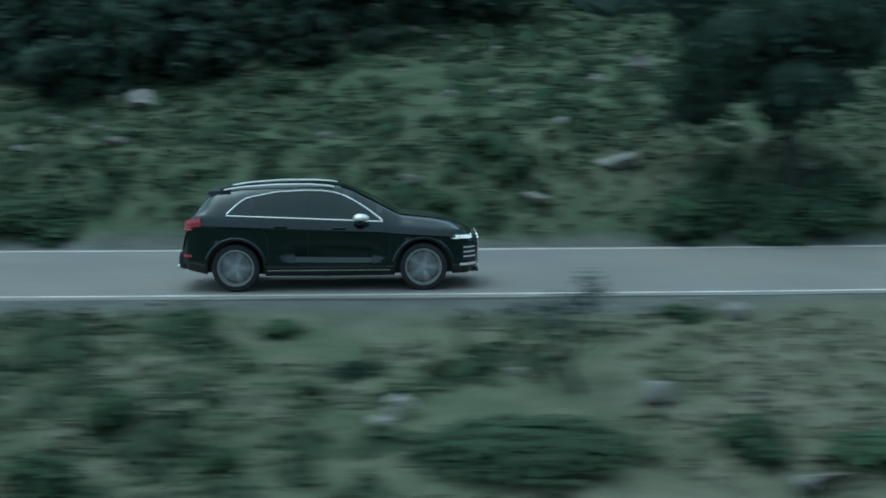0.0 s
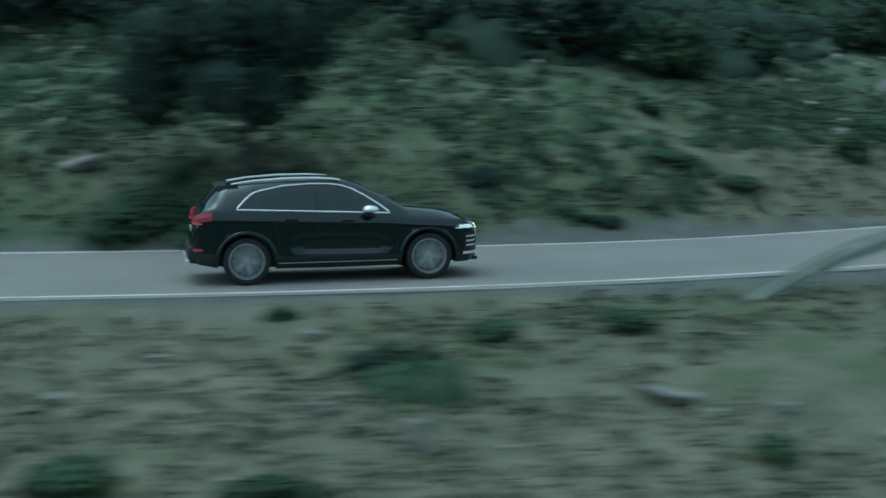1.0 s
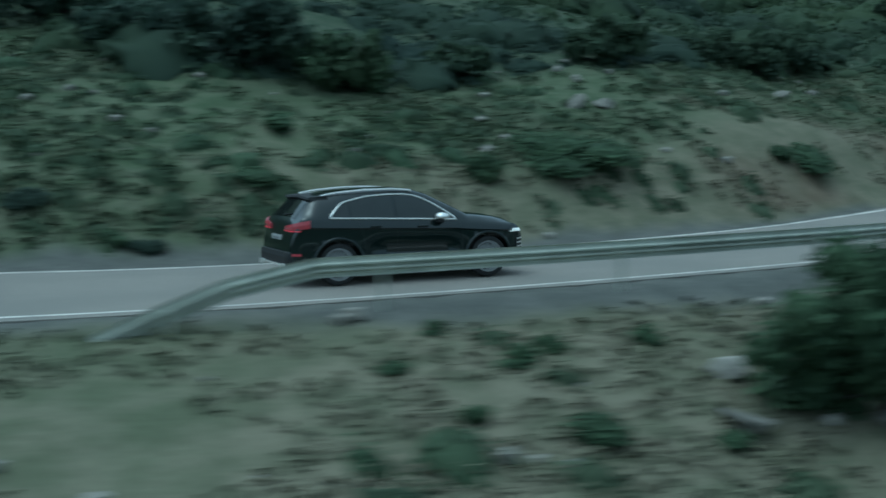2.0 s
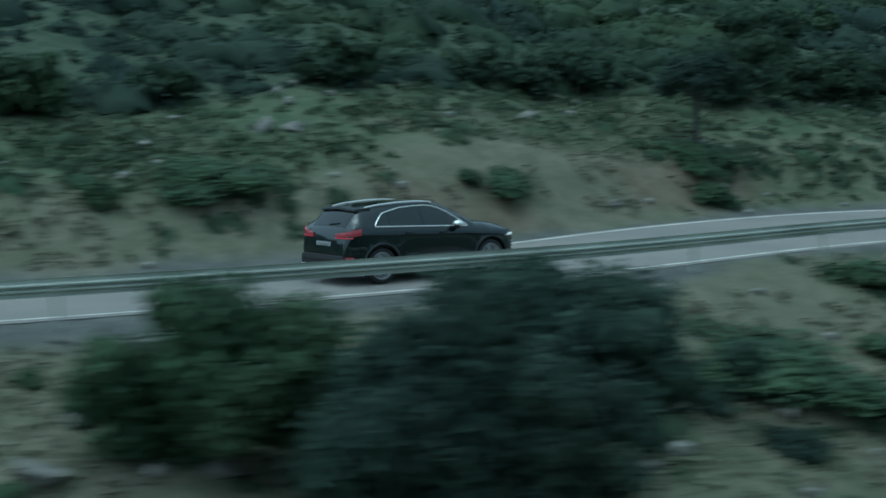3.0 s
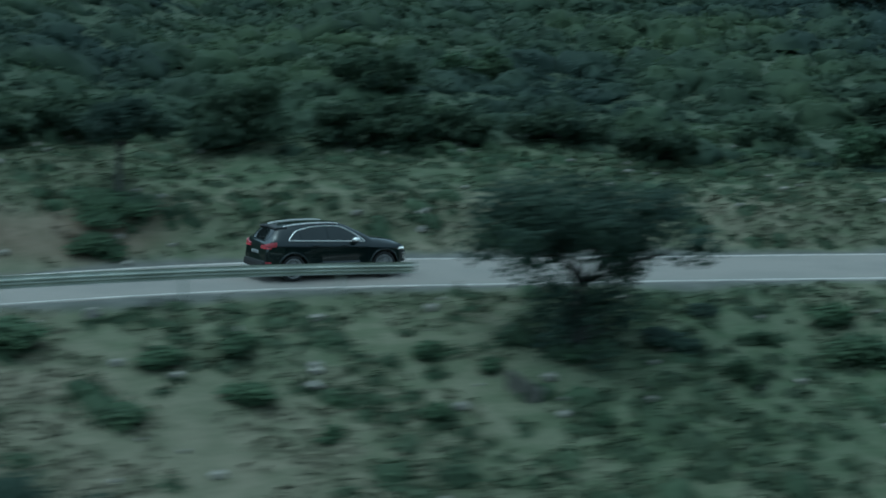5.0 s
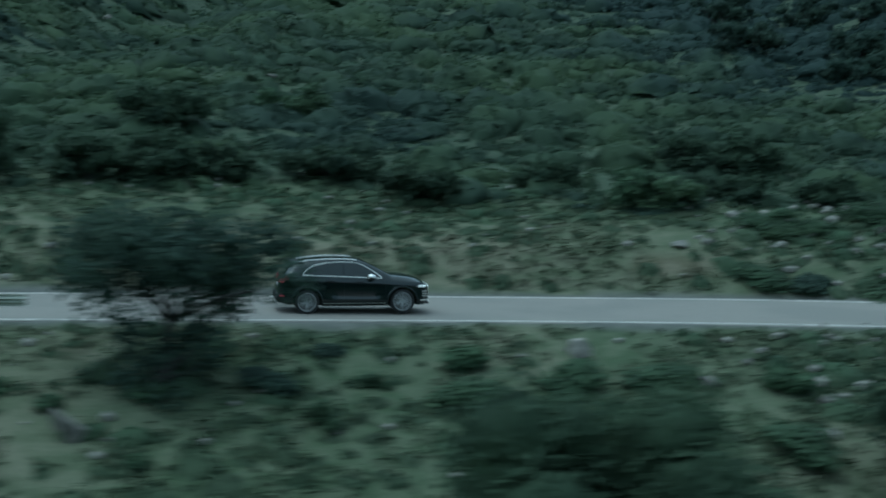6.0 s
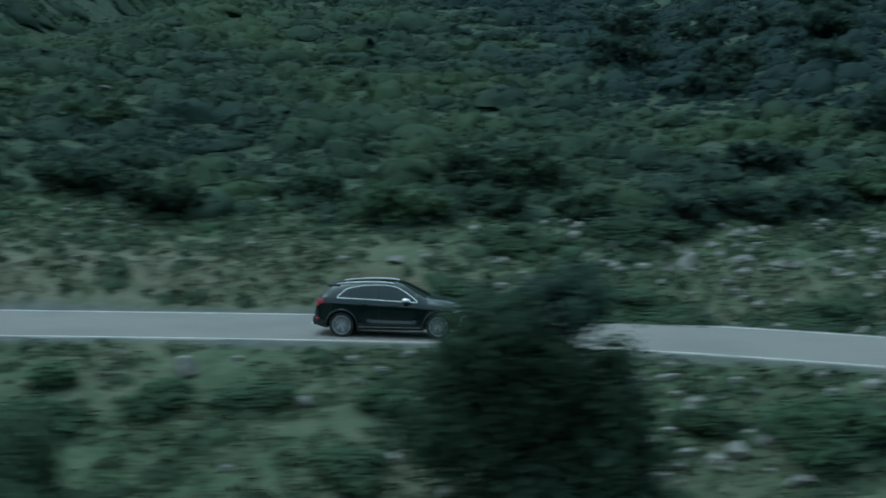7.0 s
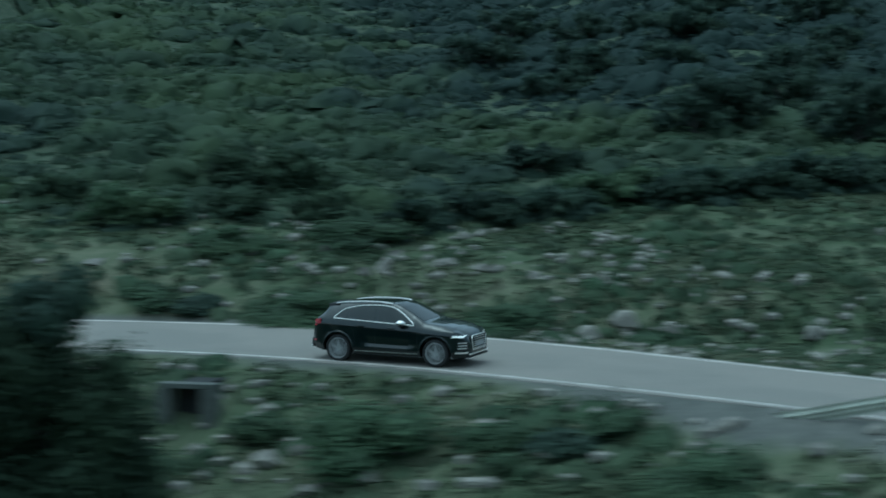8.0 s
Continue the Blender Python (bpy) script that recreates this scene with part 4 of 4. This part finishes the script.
def ring(x):
    """Half of the body's cut at x, from the middle of the floor to the middle of the top: (y, z)."""
    w, t, lo, a = half_w(x), top_z(x), low_z(x), arch(x)
    b = min(belt_z(x), t - 0.05)
    span = b - lo
    dent = 0.050 * float(smooth(-1.0, -.45, x) * smooth(1.05, .55, x))
    side = [(.10, .955), (.17, .990), (.255, 1.0), (.345, .997 - dent), (.50, .992 - .5 * dent), (.66, .985), (.80, .980), (.835, 1.008), (.93, .984), (1.0, .945)]
    pts = [(0, lo), (0.62, lo), (0.62, max(lo, a)), (w * 0.90, max(lo + 0.0, a))]
    pts[1], pts[2] = (min(0.62, w * .7), lo), (min(0.62, w * .7), max(lo, a))
    pts += [(w * f, max(lo + span * h, a + 0.001 * k)) for k, (h, f) in enumerate(side)]
    wr = min(roof_w(x), w * .93)
    edge = t - (0.05 if t > 1.3 else 0.03)
    lower = w * .945
    for f, bow in ((.25, .008), (.5, .014), (.75, .012)):
        pts.append((lower + (wr - lower) * f + bow, b + (edge - b) * f))
    pts += [(wr, edge), (wr * .93, t - 0.018), (wr * .8, t - 0.006), (wr * .5, t + 0.006), (wr * .25, t + 0.011), (0, t + 0.013)]
    return pts


def side_y(x, z):
    pts = [(q[1], q[0]) for q in ring(x)[4:18]]
    return float(np.interp(z, [p[0] for p in pts], [p[1] for p in pts]))


def upper_z(x, y):
    pts = ring(x)[17:][::-1]
    return float(np.interp(abs(y), [p[0] for p in pts], [p[1] for p in pts]))


def body_mesh():
    xs = sorted(set(np.round(np.concatenate([np.arange(-2.25, 2.291, 0.04), [2.25, 2.27, 2.29, -2.235, -2.22],
                                             np.concatenate([[a - ARCH_R, a + ARCH_R, a - ARCH_R + .006, a + ARCH_R - .006, a - ARCH_R + .02, a + ARCH_R - .02] for a in AXLES])]), 3)))
    verts, faces, k = [], [], None
    for x in xs:
        half = ring(x)
        full = [(y, z) for y, z in half] + [(-y, z) for y, z in half[-2:0:-1]]
        k = len(full)
        verts += [(x, y, z) for y, z in full]
    for i in range(len(xs) - 1):
        faces += [(i * k + j, i * k + (j + 1) % k, (i + 1) * k + (j + 1) % k, (i + 1) * k + j) for j in range(k)]
    faces += [tuple(range(k))[::-1], tuple(range((len(xs) - 1) * k, len(xs) * k))]
    me = mesh_of("body", verts, faces, M["paint"], True)
    bm = bmesh.new()
    bm.from_mesh(me)
    bmesh.ops.recalc_face_normals(bm, faces=bm.faces)
    bm.to_mesh(me)
    bm.free()
    me.set_sharp_from_angle(angle=radians(38))
    return me


def panel(name, columns, material, s=1, rows=6, lift=0.006):
    """A sheet on the body's flank between a lower and an upper outline: columns of (x, low z, high z)."""
    verts, faces = [], []
    for x, lo, hi in columns:
        for r in range(rows):
            z = lo + (hi - lo) * r / (rows - 1)
            verts.append((x, s * (side_y(x, z) + lift), z))
    for i in range(len(columns) - 1):
        faces += [(i * rows + r, i * rows + r + 1, (i + 1) * rows + r + 1, (i + 1) * rows + r)[::s] for r in range(rows - 1)]
    return mesh_of(name, verts, faces, material, True)


def top_panel(name, xs, width, material, lift=0.006, cols=11):
    verts, faces = [], []
    for x in xs:
        w = width(x)
        for c in range(cols):
            y = -w + 2 * w * c / (cols - 1)
            verts.append((x, y, upper_z(x, y) + lift))
    for i in range(len(xs) - 1):
        faces += [(i * cols + c, (i + 1) * cols + c, (i + 1) * cols + c + 1, i * cols + c + 1) for c in range(cols - 1)]
    return mesh_of(name, verts, faces, material, True)


# side window outline: lower and upper edge along the car
glass_lo = table([(-1.54, 1.165), (-1.2, 1.150), (-.4, 1.115), (.82, 1.06)])
glass_hi = table([(-1.54, 1.17), (-1.46, 1.25), (-1.36, 1.335), (-1.27, 1.395), (-1.15, 1.425), (-.8, 1.49), (-.4, 1.51), (-.1, 1.505), (.08, 1.48), (.25, 1.425), (.45, 1.32), (.65, 1.19), (.82, 1.065)])


def flank_line(points, s, lift):
    return [(x, s * (side_y(x, z) + lift), z) for x, z in points]


def strip(name, points, s, width, thick, material, closed=False, lift=0.004):
    """A raised strip on the flank."""
    half = width / 2
    section = [(half * math.cos(u), thick * math.sin(u)) for u in np.linspace(0, math.pi, 7)]
    return sweep(name, flank_line(points, s, lift), section[::-1], material, up=(0, s, 0.25), closed=closed)


def wedge(name, rows, material, s):
    """A lens along a line of (x, y, z, half height), 5 cm deep, with a rounded face."""
    verts, faces, n = [], [], 5
    for i, (x, y, z, h) in enumerate(rows):
        a, b = rows[max(i - 1, 0)], rows[min(i + 1, len(rows) - 1)]
        out = Vector((-(b[1] - a[1]) * s, (b[0] - a[0]) * s, 0)).normalized()
        for u, v in ((-1.0, -.03), (-1.0, .012), (0, .022), (1.0, .012), (1.0, -.03)):
            verts.append(Vector((x, y, z + u * h)) + out * v)
    for i in range(len(rows) - 1):
        faces += [(i * n + k, i * n + (k + 1) % n, (i + 1) * n + (k + 1) % n, (i + 1) * n + k) for k in range(n)]
    faces += [tuple(range(n)), tuple(range((len(rows) - 1) * n, len(rows) * n))]
    return mesh_of(name, verts, faces, material)


def lathe(name, profile, material, n=40, smooth_faces=True):
    """A profile of (radius, y) turned round the y axis."""
    verts = [(r * math.cos(2 * math.pi * i / n), y, r * math.sin(2 * math.pi * i / n)) for i in range(n) for r, y in profile]
    k = len(profile)
    faces = [(i * k + j, i * k + j + 1, ((i + 1) % n) * k + j + 1, ((i + 1) % n) * k + j) for i in range(n) for j in range(k - 1)]
    me = mesh_of(name, verts, faces, material, smooth_faces)
    me.set_sharp_from_angle(angle=radians(40))
    return me


def wheel_meshes():
    tyre = lathe("wheel", [(.268, -.10), (.285, -.125), (.33, -.128), (.352, -.118), (.362, -.09), (.365, 0), (.362, .09), (.352, .118), (.33, .128), (.285, .125), (.268, .10), (.262, 0), (.268, -.10)], M["rubber"])
    rim_verts, rim_faces = [], []

    def add(me):
        o = len(rim_verts)
        rim_verts.extend([tuple(v.co) for v in me.vertices])
        rim_faces.extend([tuple(o + i for i in p.vertices) for p in me.polygons])
    add(lathe("lip", [(.255, -.09), (.272, -.122), (.280, -.118), (.272, -.09), (.262, .09), (.25, .09), (.245, -.07), (.255, -.09)], M["alloy"]))
    add(lathe("hub", [(0, -.112), (.045, -.112), (.06, -.10), (.07, -.07), (.07, -.03), (0, -.03)], M["alloy"], 20))
    for i in range(5):
        for side in (-1, 1):
            a = 2 * math.pi * i / 5 + side * 0.10
            b = 2 * math.pi * i / 5 + side * 0.22
            p, q = Vector((.055 * math.cos(a), -.10, .055 * math.sin(a))), Vector((.262 * math.cos(b), -.105, .262 * math.sin(b)))
            m = p.lerp(q, 0.5) + Vector((0, -.008, 0))
            add(sweep("spoke", [p, m, q], [(-.026, -.015), (.026, -.015), (.022, .012), (-.022, .012)], M["alloy"], up=(0, -1, 0)))
    rim = mesh_of("rim", rim_verts, rim_faces, M["alloy"])
    disc = lathe("brake_disc", [(.06, -.04), (.21, -.04), (.21, -.01), (.06, -.01)], M["disc"], 28)
    well = lathe("wheel_back", [(0, .0), (.25, .0), (.25, .05), (0, .05)], M["rubber"], 24)
    return tyre, rim, disc, well


def build_car():
    car = thing("car", "dark green-black SUV with chrome window trim and silver roof rails", "car")
    part("body", body_mesh(), car)
    frac = lambda a, b, n: [a + (b - a) * i / (n - 1) for i in range(n)]
    for s in (-1, 1):
        for a, b in ((-1.525, -1.19), (-1.135, -.36), (-.285, .80)):
            part("side_window", panel("side_window", [(x, glass_lo(x) + .005, glass_hi(x)) for x in frac(a, b, 16)], M["glass"], s), car, "dark tinted side window")
        loop = [(x, glass_lo(x) - .008) for x in frac(-1.54, .82, 26)] + [(x, glass_hi(x) + .008) for x in frac(.80, -1.53, 44)]
        part("window_trim", strip("window_trim", loop, s, .030, .018, M["chrome"], closed=True, lift=.006), car, "satin chrome window surround")
        for a in AXLES:
            pts = [(a + (ARCH_R + .02) * math.cos(u), WHEEL_R - .01 + (ARCH_R + .02) * math.sin(u)) for u in np.linspace(0.12 if a > 0 else 0.1, math.pi - 0.1, 26)]
            part("wheel_arch", strip("wheel_arch", pts, s, .055, .018, M["paint"]), car)
        part("sill_trim", strip("sill_trim", [(x, .32) for x in frac(-.93, .93, 20)], s, .012, .008, M["steel"]), car, "thin silver sill strip")
        for x in (-.62, .26):
            h = part("door_handle", box(-.10, .10, -.018, .018, -.016, .016, M["paint"], .012, "door_handle"), car)
            z = .995 - .03 * (x > 0)
            h.location = (x - .1, s * (side_y(x, z) + .022), z)
            part("handle_cup", strip("handle_cup", [(x - .19, z - .004), (x - .1, z - .004), (x - .02, z - .004)], s, .05, .003, M["black"], lift=.002), car)
        for pts in ([(-.30, 1.10), (-.31, .8), (-.31, .40)], [(.87, 1.02), (.93, .85), (.93, .45)], [(-1.05, 1.14), (-1.0, .98), (-.93, .80), (-.90, .42)]):
            fine = [(float(np.interp(u, range(3) if len(pts) == 3 else range(4), [p[0] for p in pts])), float(np.interp(u, range(len(pts)), [p[1] for p in pts]))) for u in np.linspace(0, len(pts) - 1, 12)]
            part("door_gap", strip("door_gap", fine, s, .008, .0015, M["black"], lift=.001), car)
        # roof rail
        line = [(x, s * (.60 - .02 * abs(x + .7)), upper_z(x, .56) + .002 + .022 * math.sin(math.pi * (x + 1.62) / 1.72)**.35) for x in frac(-1.60, .08, 24)]
        part("roof_rail", sweep("roof_rail", line, round_section(.018, 8, .8), M["silver"]), car, "silver roof rail")
        # mirror
        bm = bmesh.new()
        bmesh.ops.create_uvsphere(bm, u_segments=18, v_segments=12, radius=1)
        for v in bm.verts:
            v.co = Vector((v.co.x * (.16 if v.co.x > 0 else .10), v.co.y * .11, v.co.z * (.075 if v.co.z > 0 else .04)))
        for f in bm.faces:
            f.smooth = True
        me = bpy.data.meshes.new("mirror")
        bm.to_mesh(me)
        bm.free()
        me.materials.append(M["silver"])
        mirror = part("mirror", me, car, "silver wing mirror")
        mirror.location = (.47, s * 1.0, 1.115)
        part("mirror_foot", box(-.05, .06, -.14, .04, -.10, -.045, M["black"], .02, "mirror_foot") if s > 0 else box(-.05, .06, -.04, .14, -.10, -.045, M["black"], .02, "mirror_foot"), mirror)
        # lamps
        cols = [(x, .785 + .01 * (x - 1.9), min(.81 + .055 * (x - 1.85) / .08, .865 - .02 * max(0, x - 1.9) / .2)) for x in frac(1.85, 2.185, 14)]
        lamp = part("headlight", panel("headlight", cols, M["lamp_glass"], s, 5, .012), car, "grey glass headlight with lit white bars")
        for a in (1.925, 1.99, 2.055, 2.12):
            part("light_bar", panel("light_bar", [(x, .80, .842) for x in frac(a, a + .058, 3)], M["headlamp"], s, 3, .018), lamp)
        part("light_bar", panel("light_bar", [(x, .786, .797) for x in frac(1.88, 2.18, 10)], M["headlamp"], s, 3, .018), lamp)
        plan = [(-2.185, .42), (-2.185, .58), (-2.17, .72), (-2.13, .81), (-2.07, .87), (-2.0, .912), (-1.92, .937)]
        lamp = part("tail_light", wedge("tail_light", [(x, s * y, 1.0 + .012 * i, .030 + .009 * min(i, 4)) for i, (x, y) in enumerate(plan)], M["red_lamp"], s), car, "red wrap-around tail light")
        part("light_bar", sweep("light_bar", [(x - .004, s * (y + .003), .955) for x, y in plan[:5]], [(-.028, -.008), (.024, -.008), (.024, .008), (-.028, .008)], M["tail_glow"]), lamp)
        part("rear_reflector", panel("rear_reflector", [(x, .535, .575) for x in frac(-2.21, -2.07, 5)], M["red_lamp"], s, 3, .014), car, "small red rear reflector")
        part("exhaust", box(-2.33, -2.15, *sorted((s * .48, s * .70)), .325, .40, M["chrome"], .02, "exhaust"), car, "chrome exhaust trim")
        for z in (.50, .57, .64):
            part("intake_blade", panel("intake_blade", [(x, z, z + .022) for x in frac(2.05, 2.235, 7)], M["silver"], s, 3, .016), car)
        part("bumper_blade", panel("bumper_blade", [(x, .375, .415) for x in frac(1.99, 2.255, 8)], M["chrome"], s, 3, .024), car, "bright bumper blade")
        part("side_intake", panel("side_intake", [(x, .45, .70) for x in frac(2.03, 2.24, 7)], M["black"], s, 5, .006), car)
    windscreen = [float(x) for x in np.linspace(.18, 1.03, 14)]
    part("windscreen", top_panel("windscreen", windscreen, lambda x: roof_w(x) * .93 - .02, M["rear_glass"]), car, "dark windscreen")
    part("rear_window", top_panel("rear_window", [float(x) for x in np.linspace(-2.085, -1.80, 8)], lambda x: .58 - .1 * (x + 2.0), M["rear_glass"], .008), car, "dark rear window")
    part("sunroof", top_panel("sunroof", [float(x) for x in np.linspace(-1.35, .05, 10)], lambda x: .47, M["rear_glass"], .004), car)
    wiper = [(x, y, upper_z(x, y) + .022) for x, y in ((-2.075, -.02), (-2.065, -.12), (-2.05, -.24), (-2.04, -.34))]
    part("rear_wiper", sweep("rear_wiper", wiper, [(-.014, -.008), (.014, -.008), (.010, .010), (-.010, .010)], M["black"]), car, "black rear wiper")
    spoiler = [(x, z) for x, z in ((-1.50, 1.562), (-1.83, 1.54), (-1.85, 1.505), (-1.76, 1.455), (-1.50, 1.50))]
    verts = [(x, y * (1 if x > -1.78 else .95), z - .03 * (abs(y) > .5)) for y in (-.64, -.54, 0, .54, .64) for x, z in spoiler]
    faces = [(i * 5 + j, i * 5 + (j + 1) % 5, (i + 1) * 5 + (j + 1) % 5, (i + 1) * 5 + j) for i in range(4) for j in range(5)] + [(0, 1, 2, 3, 4), (24, 23, 22, 21, 20)]
    part("spoiler", mesh_of("spoiler", verts, faces, M["black"]), car, "black roof spoiler")
    part("rear_bumper", box(-2.295, -2.06, -.78, .78, .33, .62, M["black"], .10, "rear_bumper"), car, "dark rear bumper")
    part("bumper_strip", box(-2.322, -2.27, -.45, .45, .36, .385, M["silver"], .006, "bumper_strip"), car)
    plate = part("number_plate", box(-2.222, -2.19, -.26, .26, .745, .865, M["plate"], .005, "number_plate"), car, "white rear number plate")
    part("plate_bar", box(-2.2245, -2.2215, -.20, .20, .795, .825, M["plate_bar"], 0, "plate_bar"), plate)
    part("emblem", box(-2.165, -2.13, -.12, .12, .955, 1.0, M["chrome"], .01, "emblem"), car)
    grille = part("grille", box(2.17, 2.292, -.47, .47, .45, .81, M["black"], .05, "grille"), car, "black radiator grille with chrome bars")
    for i in range(6):
        part("grille_bar", box(2.282, 2.304, -.42 + .012 * i, .42 - .012 * i, .48 + .056 * i, .492 + .056 * i, M["chrome"], .003, "grille_bar"), grille)
    frame_line = [(2.286, -.47, .76), (2.275, -.40, .815), (2.275, .40, .815), (2.286, .47, .76), (2.29, .40, .45), (2.29, -.40, .45)]
    part("grille_frame", sweep("grille_frame", frame_line, round_section(.014, 6), M["chrome"], up=(1, 0, 0), closed=True), grille, "chrome grille frame")
    part("front_plate", box(2.302, 2.314, -.26, .26, .53, .64, M["plate"], .004, "front_plate"), car, "white front number plate")
    part("front_lip", box(2.02, 2.285, -.62, .62, .255, .30, M["black"], .015, "front_lip"), car)
    part("front_blade", box(2.18, 2.292, -.58, .58, .325, .365, M["chrome"], .014, "front_blade"), car, "bright blade across the front bumper")
    tyre, rim, disc, well = wheel_meshes()
    wheels = []
    for a in AXLES:
        for s in (-1, 1):
            w = part("wheel", tyre, car, "black tyre on a silver-grey alloy rim")
            w["side"] = s
            w.location = (a, s * .80, WHEEL_R)
            w.rotation_euler[2] = 0 if s < 0 else math.pi
            for name, me in (("rim", rim), ("brake_disc", disc), ("wheel_back", well)):
                part(name, me, w)
            wheels.append((w, a, s))
    return car, wheels


car, wheels = build_car()

# seconds, place of the car on the road, yaw, pitch, roll
DRIVE = [
    (0, 0.40, 20.91, 2.75, -0.7, 0.7, -0.6), (0.5, 5.70, 20.96, 2.69, 2.3, 0.5, -0.4), (1, 11.40, 21.34, 2.66, 7.9, 0.5, -0.3), (1.2, 13.59, 21.73, 2.66, 10.1, 0.5, -0.3),
    (2.3, 24.95, 25.9, 2.53, 24.7, -0.1, -0.4), (2.5, 26.87, 26.8, 2.52, 27.4, -0.1, -0.3), (3, 31.63, 29.15, 2.49, 35.3, 0.1, 0.4), (3.5, 35.74, 32.22, 2.43, 39.7, 0.4, 1.1),
    (4, 39.91, 35.53, 2.33, 42.4, 0.5, 1.6), (4.5, 43.99, 38.69, 2.25, 38.8, 0.6, 1.8), (5, 48.99, 41.24, 2.15, 29.1, 0.7, 1.8), (5.2, 51.05, 42.14, 2.07, 25.7, 0.7, 1.9),
    (6.3, 63.15, 44.67, 1.66, 7.6, 0.6, 1.6), (6.5, 65.49, 44.88, 1.62, 4.3, 0.6, 1.6), (7, 71.50, 45.02, 1.52, -4.6, 0.6, 1.3), (7.5, 77.03, 44.22, 1.42, -13.8, 0.6, 1.1),
    (8, 82.52, 42.45, 1.22, -22.0, 0.5, 0.9)]


def motions():
    rows = np.array(DRIVE, float)
    along = [spline(rows[:, 0], rows[:, n]) for n in range(1, 7)]

    def stand(t):
        x, y, _, yaw, pitch, roll = (float(f(t)) for f in along)
        off = float(across(x, y))
        z = float(edge_z(x) + edge_rise(x) * off / WIDTH)
        bank = math.degrees(math.atan2(float(edge_rise(x)), WIDTH))
        return pose(x, y, z, bank, 0.5, yaw)
    times = [i / 10 for i in range(81)]
    walk(car, [(t, stand(t)) for t in times])
    run, turns = 0.0, [0.0]
    for i in range(240):
        a, b = stand(i / 30).translation, stand((i + 1) / 30).translation
        run += (b - a).length
        turns.append(math.degrees(run / WHEEL_R))
    for w, a, s in wheels:
        walk(w, [(i / 30, pose(a, s * .80, WHEEL_R) @ pose(0, 0, 0, 0, turns[i], 0) @ pose(0, 0, 0, 0, 0, 0 if s < 0 else 180)) for i in range(241)])


motions()
